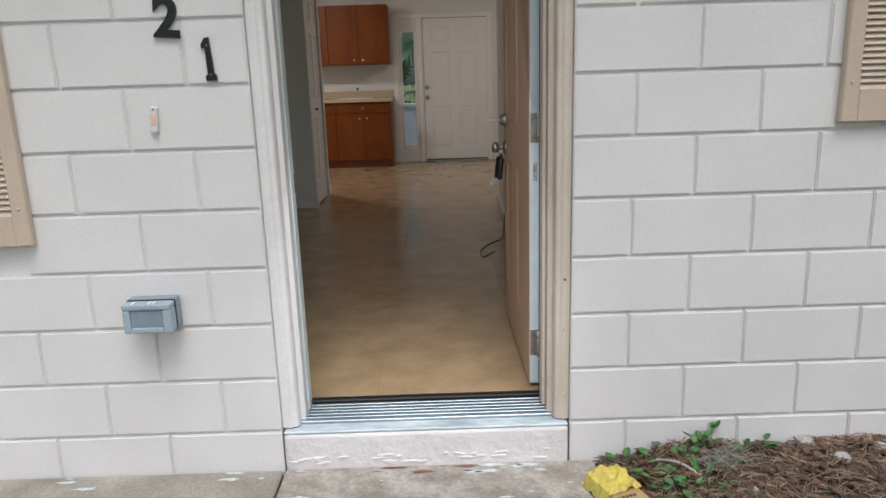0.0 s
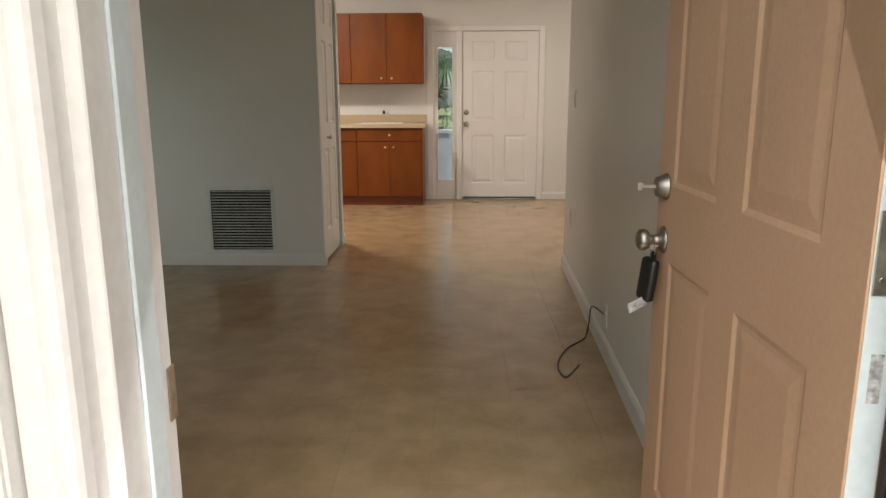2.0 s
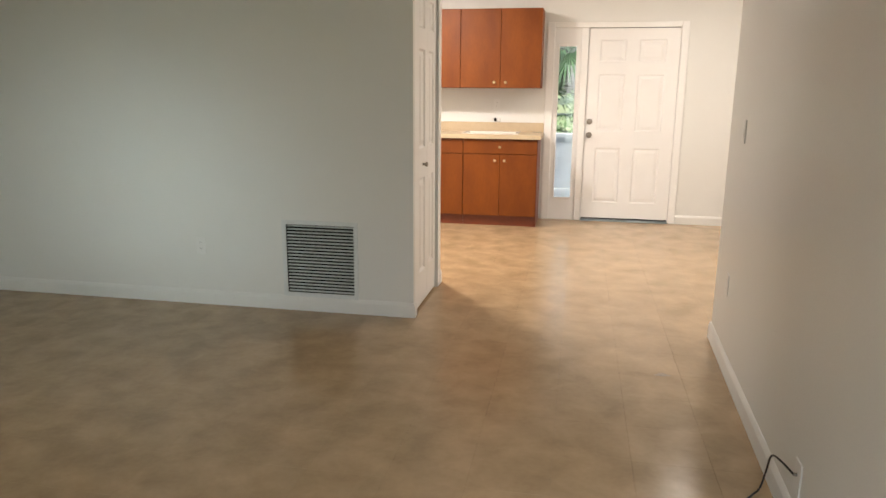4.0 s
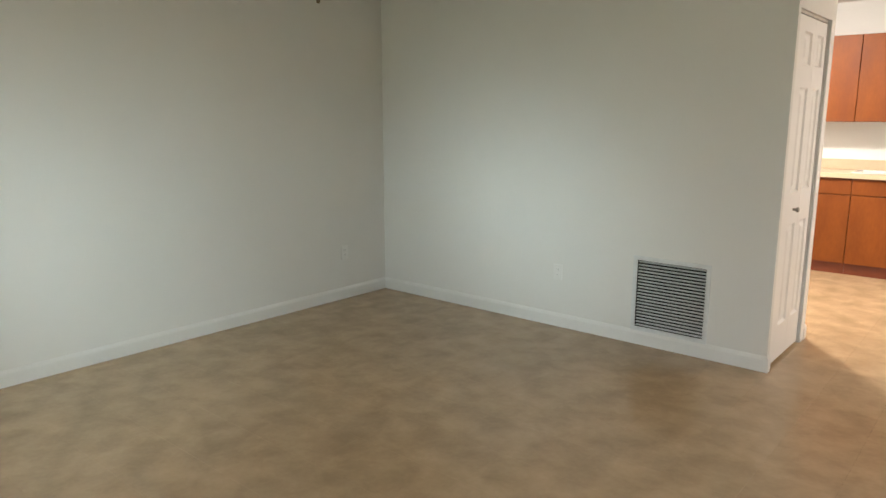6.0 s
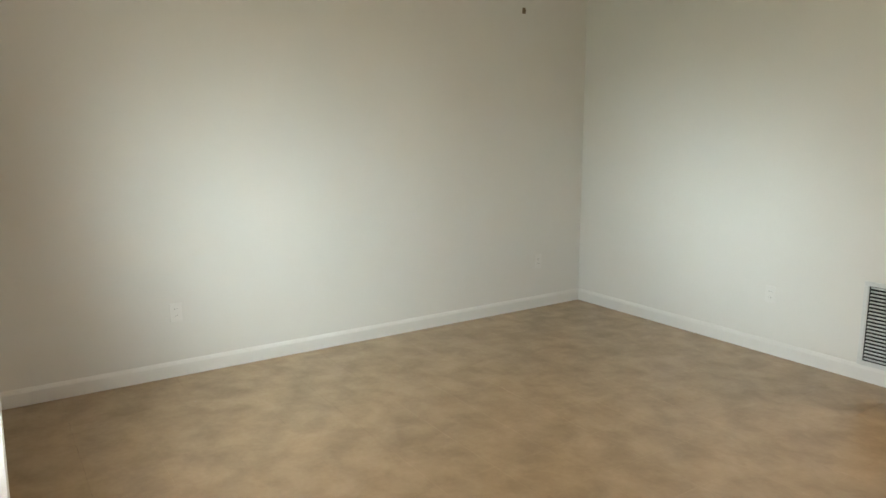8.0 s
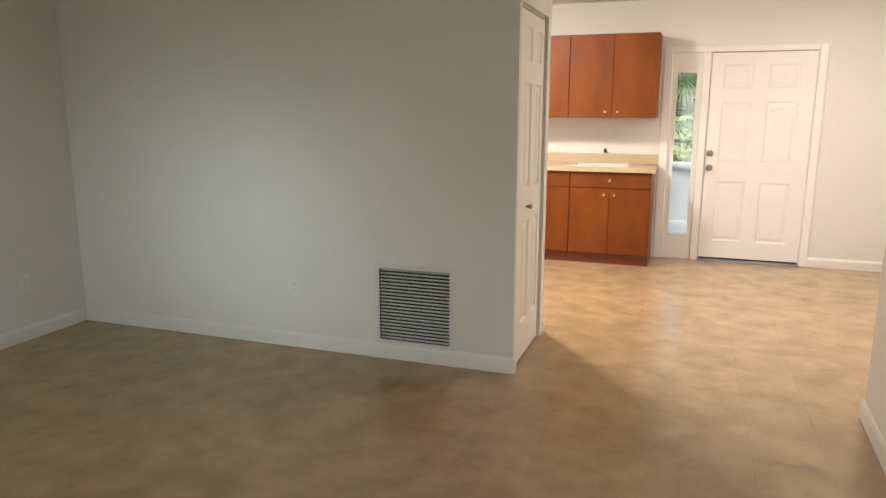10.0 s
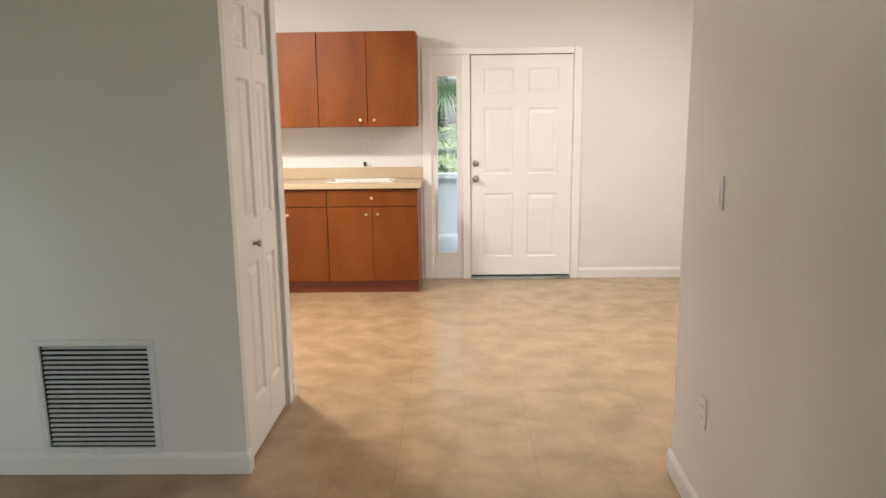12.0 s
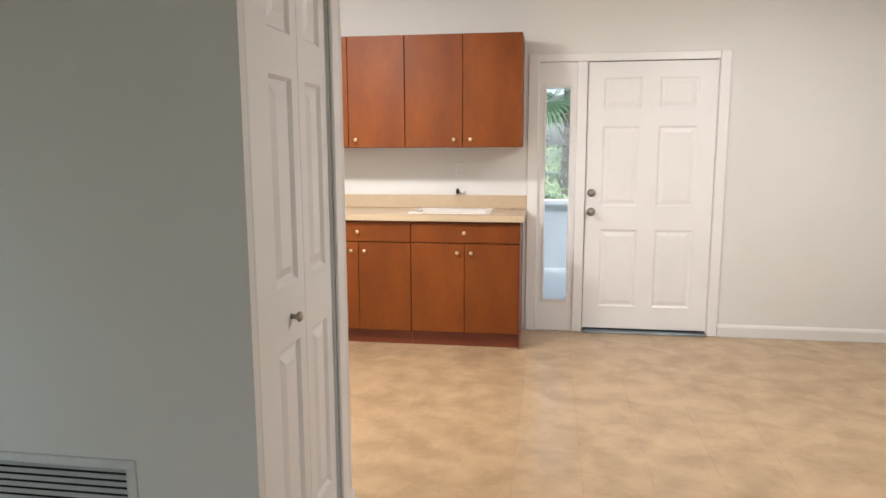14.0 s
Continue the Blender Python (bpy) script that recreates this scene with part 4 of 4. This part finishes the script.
def wall_cabinet(x1, w):
    c = thing("wall_cabinet", pose(x1 - w, UY, UZ0), "cherry wood wall cabinet with two plain doors", "cabinet", "kitchen wall cabinets")
    h = UZ1 - UZ0
    part("body", boxes((0.001, w - 0.001, 0.021, BACK - UY - 0.001, 0, h), bevel=0.001), M_CHERRY, c)
    for i in range(2):
        a = i * w / 2
        d = part("door", boxes((a + 0.002, a + w / 2 - 0.002, 0.0, 0.019, 0.002, h - 0.002), bevel=0.002), M_CHERRY, c)
        knob_small(d, w / 2 + (0.058 if i else -0.062), 0.057)
    return c


def knob_small(parent, x, z, y=0.0):
    return part("knob", lathe([(0.007, 0), (0.005, 0.006), (0.006, 0.014), (0.0145, 0.019), (0.0145, 0.024), (0.009, 0.028)], 14, "y"), M_BRASS, parent, "pale brass knob", at=pose(x, y, z), smooth=True)


wall_cabinet(UX, 0.845)
wall_cabinet(UX - 0.847, 0.845)
BX, BY = -0.566, 7.665


def base_cabinet(x1, w):
    c = thing("base_cabinet", pose(x1 - w, BY, 0), "cherry wood base cabinet with two doors and a drawer", "cabinet", "kitchen base cabinets")
    part("body", boxes((0.001, w - 0.001, 0.021, BACK - BY - 0.001, 0.108, 0.920), bevel=0.001), M_CHERRY, c)
    part("toe_kick", boxes((0.0, w, 0.045, 0.06, 0.001, 0.108)), M_CHERRYDARK, c, "dark red toe kick")
    dr = part("drawer", boxes((0.002, w - 0.002, 0.0, 0.019, 0.767, 0.907), bevel=0.002), M_CHERRY, c)
    knob_small(dr, w / 2, 0.838)
    for i in range(2):
        a = i * w / 2
        d = part("door", boxes((a + 0.002, a + w / 2 - 0.002, 0.0, 0.019, 0.112, 0.759), bevel=0.002), M_CHERRY, c)
        knob_small(d, w / 2 + (0.05 if i else -0.05), 0.697)
    return c


base_cabinet(BX, 0.776)
base_cabinet(BX - 0.778, 0.776)
part("side_panel", boxes((0.0, 0.004, 0.0, BACK - BY - 0.002, 0.001, 0.920)), M_CHERRYDARK, bpy.data.objects["base_cabinet"], at=pose(0.7762, 0, 0))
top = thing("countertop", pose(0, 0, 0), "beige laminate countertop with a low splashback", "countertop")
sx0, sx1, sy0, sy1 = -1.36, -0.79, 7.74, 8.12
part("top", boxes((-2.125, sx0, 7.635, BACK - 0.001, 0.922, 0.965), (sx1, -0.535, 7.635, BACK - 0.001, 0.922, 0.965), (sx0, sx1, 7.635, sy0, 0.922, 0.965), (sx0, sx1, sy1, BACK - 0.001, 0.922, 0.965)), M_LAMINATE, top)
part("splashback", boxes((-2.125, -0.535, BACK - 0.02, BACK - 0.001, 0.9652, 1.068), bevel=0.003), M_LAMINATE, top)
sink = thing("kitchen_sink", pose((sx0 + sx1) / 2, (sy0 + sy1) / 2, 0.965), "white enamel drop-in sink in the countertop", "sink")
a, b = (sx1 - sx0) / 2, (sy1 - sy0) / 2
part("rim", boxes((-a - 0.012, a + 0.012, -b - 0.012, -b + 0.03, 0.001, 0.009), (-a - 0.012, a + 0.012, b - 0.05, b + 0.012, 0.001, 0.009),
                  (-a - 0.012, -a + 0.03, -b + 0.03, b - 0.05, 0.001, 0.009), (a - 0.03, a + 0.012, -b + 0.03, b - 0.05, 0.001, 0.009), bevel=0.003), M_SINK, sink)
part("bowl", boxes((-a + 0.025, a - 0.025, -b + 0.025, b - 0.045, -0.165, -0.16), (-a + 0.025, -a + 0.03, -b + 0.025, b - 0.045, -0.16, 0.001), (a - 0.03, a - 0.025, -b + 0.025, b - 0.045, -0.16, 0.001),
                   (-a + 0.03, a - 0.03, -b + 0.025, -b + 0.03, -0.16, 0.001), (-a + 0.03, a - 0.03, b - 0.05, b - 0.045, -0.16, 0.001)), M_SINK, sink)
stub = thing("valve_stub", pose(-1.065, BACK, 1.095), "black capped valve with a white collar on the kitchen wall", "valve")
part("collar", boxes((0.012, 0.05, -0.02, -0.0005, -0.014, 0.012), bevel=0.004, segments=2), M_WHITEPL, stub)
part("cap", lathe([(0.012, -0.016), (0.014, 0.006), (0.010, 0.020), (0.004, 0.024)], 14), M_BLACK, stub, at=pose(-0.008, -0.018, 0), smooth=True)
loop = [(0.055 * math.cos(q), 0.02 * math.sin(q), 0.003 + 0.004 * math.cos(2 * q)) for q in [6.2832 * k / 12 for k in range(13)]]
tagged(part("wire_loop", tube(loop, 0.003, 6), M_STEEL, at=pose(-1.02, sy1 - 0.02, 0.9765), smooth=True), "small dark wire loop lying on the sink rim", "wire")
tool = thing("steel_fitting", pose(-0.60, 8.12, 0.966, 0, 0, 12), "small dark metal fitting lying on the countertop", "fitting")
part("rod", tube([(-0.045, 0, 0.006), (0.0, 0.002, 0.006), (0.05, 0, 0.006)], 0.004, 8), M_STEEL, tool)
part("nut", lathe([(0.010, 0), (0.010, 0.012), (0.006, 0.013)], 6), M_STEEL, tool, at=pose(-0.04, 0, 0))

# lamps' bodies on the ceiling, both unseen; the dining one belongs to the fill
for x, y in ((-1.9, 6.35), (1.1, 6.3)):
    cl = thing("ceiling_light", pose(x, y, TOP), "unseen round white flush ceiling light", "ceiling light", "ceiling lights")
    part("base", lathe([(0.17, -0.001), (0.17, -0.03), (0.15, -0.05), (0.15, -0.06)], 28), M_WHITEPL, cl, smooth=True)

# ---- back porch and garden ----
structure("porch_floor", boxes((-4, 4, BACK + 0.161, 11.75, -0.35, -0.10)), M_PORCH, "pale concrete porch floor", "porch")
structure("porch_wall", boxes((-4, 4, 11.6, 11.75, -0.10, 0.70), (-4.0, 4.0, 11.57, 11.78, 0.70, 0.76)), M_PORCHWALL, "white painted low porch wall", "wall")
# unseen slab added to darken the porch, its length set by brightness
structure("porch_roof_shade", boxes((-4, 4, BACK + 0.161, 10.7, 2.452, 2.55)), M_PORCHWALL, "unseen white porch roof, cut short to shade part of the porch", "roof")
structure("porch_beam", boxes((-4, 4, 11.6, 11.75, 2.13, 2.45)), M_PORCHWALL, "white painted beam over the porch", "beam")


def frond(bm, base, yaw, lift, length, r, width):
    """A fan of narrow blades on a stalk."""
    d = Vector((math.cos(yaw) * math.cos(lift), math.sin(yaw) * math.cos(lift), math.sin(lift)))
    sidev = d.cross(Vector((0, 0, 1))).normalized()
    up = sidev.cross(d)
    hub = base + d * length * 0.5
    s = sidev * 0.008
    v = [bm.verts.new(p) for p in (base - s, base + s, hub + s, hub - s)]
    bm.faces.new(v)
    n = 26
    for i in range(n):
        a = math.radians(-105 + 210 * i / (n - 1))
        q = (d * math.cos(a) + sidev * math.sin(a)).normalized()
        l = length * (0.55 - 0.12 * abs(a) / 2) * r.uniform(0.85, 1.1)
        w = (sidev * math.cos(a) - d * math.sin(a)) * width
        mid, tip = hub + q * l * 0.6 + up * 0.03 * l, hub + q * l - Vector((0, 0, 0.18 * l)) + up * 0.02
        p0, p1, p2, p3 = (bm.verts.new(p) for p in (hub, mid + w, tip, mid - w))
        bm.faces.new((p0, p1, p2, p3))


def palm(x, y, high, seed, fronds, reach):
    r = random.Random(seed)
    p = thing("palm_tree", pose(x, y, GROUND - 0.03), "palm with a rough booted trunk and fan leaves", "tree", "palms behind the house")
    tb = bmesh.new()
    rings = []
    for k in range(28):
        t = k / 27
        rad = (0.20 - 0.04 * t) * (1 + 0.10 * (k % 2))
        rings.append([tb.verts.new((rad * math.cos(a) * r.uniform(0.9, 1.12), rad * math.sin(a) * r.uniform(0.9, 1.12), t * high)) for a in [6.2832 * i / 14 for i in range(14)]])
    for a, b in zip(rings, rings[1:]):
        for i in range(14):
            tb.faces.new((a[i], a[(i + 1) % 14], b[(i + 1) % 14], b[i]))
    tb.faces.new(rings[-1])
    part("trunk", tb, M_BARK, p)
    for k in range(40):
        a, z = r.uniform(0, 6.28), r.uniform(0.1, 1) * high
        bb = boxes((-0.05, 0.05, -0.02, 0.02, 0, 0.22), bevel=0.012)
        part("boot", bb, M_BARK, p, at=pose(0.17 * math.cos(a), 0.17 * math.sin(a), z) @ pose(0, 0, 0, 0, 0, math.degrees(a) - 90) @ pose(0, 0, 0, -22, 0, 0))
    for k in range(fronds):
        fb = bmesh.new()
        frond(fb, Vector((0, 0, high)), r.uniform(0, 6.28), r.uniform(-0.9, 1.1), reach * r.uniform(0.7, 1.1), r, 0.022)
        part("frond", fb, M_PALM, p)


palm(0.02, 14.2, 2.9, 21, 26, 1.7)
palm(-1.25, 15.2, 1.1, 22, 30, 1.6)
palm(1.6, 16.5, 2.2, 23, 24, 1.7)


def bush(x, y, w, d, h, n, seed):
    r = random.Random(seed)
    b = thing("shrub", pose(x, y, GROUND - 0.03), "leafy green garden shrub with gaps", "shrub", "shrubs behind the house")
    st = bmesh.new()
    verts, faces = [], []
    tips = []
    for k in range(16):
        tip = Vector((r.uniform(-w, w) * 0.8, r.uniform(-d, d) * 0.8, h * r.uniform(0.5, 0.95)))
        tips.append(tip)
        q = [st.verts.new(Vector(c)) for c in ((0.02, 0, 0), (-0.01, 0.02, 0), (-0.01, -0.02, 0))]
        e = [st.verts.new(tip + Vector(c) * 0.3) for c in ((0.02, 0, 0), (-0.01, 0.02, 0), (-0.01, -0.02, 0))]
        for i in range(3):
            st.faces.new((q[i], q[(i + 1) % 3], e[(i + 1) % 3], e[i]))
    part("branches", st, M_BARK, b)
    for k in range(n):
        c = r.choice(tips) * r.uniform(0.5, 1.05) + Vector((r.gauss(0, 0.16), r.gauss(0, 0.16), r.gauss(0, 0.14)))
        u = Vector((r.uniform(-1, 1), r.uniform(-1, 1), r.uniform(-0.6, 0.9))).normalized()
        v = u.orthogonal().normalized()
        s = r.uniform(0.035, 0.075)
        i0 = len(verts)
        verts += [tuple(c - u * s), tuple(c + v * s * 0.45), tuple(c + u * s), tuple(c - v * s * 0.45)]
        faces.append((i0, i0 + 1, i0 + 2, i0 + 3))
    me = bpy.data.meshes.new("leaves")
    me.from_pydata(verts, [], faces)
    me.materials.append(M_BUSH)
    o = new("leaves", me)
    o.parent = b


bush(-0.75, 13.2, 0.5, 0.4, 1.15, 2200, 31)
bush(0.45, 13.1, 0.5, 0.4, 1.0, 2200, 32)
bush(-2.2, 17.0, 1.2, 0.8, 2.2, 4000, 33)
bush(0.6, 19.0, 1.4, 0.8, 1.7, 3000, 34)
bush(2.6, 18.0, 1.3, 0.8, 2.4, 4000, 35)

# ---- floor tiles ----
T = 0.3048
tiles = structure("floor", boxes((WEST, KWEST, 0.24, 0.25, -0.0038, -0.0036)), M_GROUT, "beige marbled square floor tiles with hairline joints", "floor")


def tile_bm(bm, x0, x1, y0, y1):
    g, h = 0.0002, 0.0002
    lo = [(x0 + g, y0 + g), (x1 - g, y0 + g), (x1 - g, y1 - g), (x0 + g, y1 - g)]
    hi = [(x0 + g + h, y0 + g + h), (x1 - g - h, y0 + g + h), (x1 - g - h, y1 - g - h), (x0 + g + h, y1 - g - h)]
    a = [bm.verts.new((*p, -0.0035)) for p in lo]
    b = [bm.verts.new((*p, -0.0003)) for p in lo]
    c = [bm.verts.new((*p, 0)) for p in hi]
    bm.faces.new(c)
    for i in range(4):
        j = (i + 1) % 4
        bm.faces.new((a[i], a[j], b[j], b[i]))
        bm.faces.new((b[i], b[j], c[j], c[i]))


one_tile = bmesh.new()
tile_bm(one_tile, 0, T, 0, T)
tile_mesh = mesh("tile", one_tile, M_TILE)
rest = bmesh.new()
ix0 = int((WEST - 0.106) // T)
for i in range(ix0, 8):
    for j in range(0, 28):
        xa, ya = 0.106 + i * T, 0.213 + j * T
        xb, yb = min(xa + T, EAST), min(ya + T, BACK + 0.01)
        xa = max(xa, WEST)
        if xb - xa < 0.01 or yb - ya < 0.01:
            continue
        whole = abs(xb - xa - T) < 1e-6 and abs(yb - ya - T) < 1e-6
        if whole and -6 <= i <= 1 and j < 27:
            o = new("tile", tile_mesh)
            o.parent, o.location = tiles, (xa, ya, 0)
        else:
            tile_bm(rest, xa, xb, ya, yb)
tagged(part("tile_field", rest, M_TILE, tiles), kind="stuff")
for x, y, s in ((0.32, 3.87, 0.035), (0.157, 2.18, 0.03)):
    sm = bmesh.new()
    rim = [sm.verts.new((s * math.cos(a) * (1 + 0.4 * math.sin(3 * a + x * 9)), 0.6 * s * math.sin(a), 0)) for a in [6.2832 * k / 18 for k in range(18)]]
    sm.faces.new(rim)
    tagged(part("floor_scuff", sm, M_STAIN, at=pose(x, y, 0.0008)), "dark scuff mark on the floor tiles", "stain", "floor scuffs")

# ---- blocks of the front wall ----
BL = 0.4064


def block_bm(bm, w):
    add_box(bm, 0.005, w - 0.005, 0, 0.019, 0.005, H - 0.005)


block_mesh = {}
for w in (BL, H):
    bb = bmesh.new()
    block_bm(bb, w)
    bmesh.ops.bevel(bb, geom=[e for e in bb.edges if all(v.co.y < 0.001 for v in e.verts)], offset=0.0045, segments=2, affect="EDGES")
    block_mesh[round(w, 3)] = mesh("block", bb, M_BLOCK)
far_blocks = bmesh.new()


def lay(x0, w, z):
    if x0 < WIN[1] + 0.02 and x0 + w > WIN[0] - 0.02 and z + H > WIN[2] and z < WIN[3]:
        return
    if -1.9 < x0 < 2.2 and round(w, 3) in block_mesh:
        o = new("block", block_mesh[round(w, 3)])
        o.parent, o.location = front, (x0, 0, z)
    else:
        add_box(far_blocks, x0 + 0.006, x0 + w - 0.006, 0, 0.019, z + 0.006, z + H - 0.006)


for k in range(-1, 13):
    z = BASE + k * H
    half = k % 2 == 1
    if z > 2.08:
        x = -6.0 + (H if half else 0)
        while x < 4.0:
            lay(x, BL, z)
            x += BL
        continue
    x = R_OPEN
    if half:
        lay(x, H, z)
        x += H
    while x < 4.0:
        lay(x, BL, z)
        x += BL
    x = L_OPEN
    if not half:
        x -= H
        lay(x, H, z)
    while x > -6.0:
        x -= BL
        lay(x, BL, z)
tagged(part("block_field", far_blocks, M_BLOCK, front), kind="stuff")
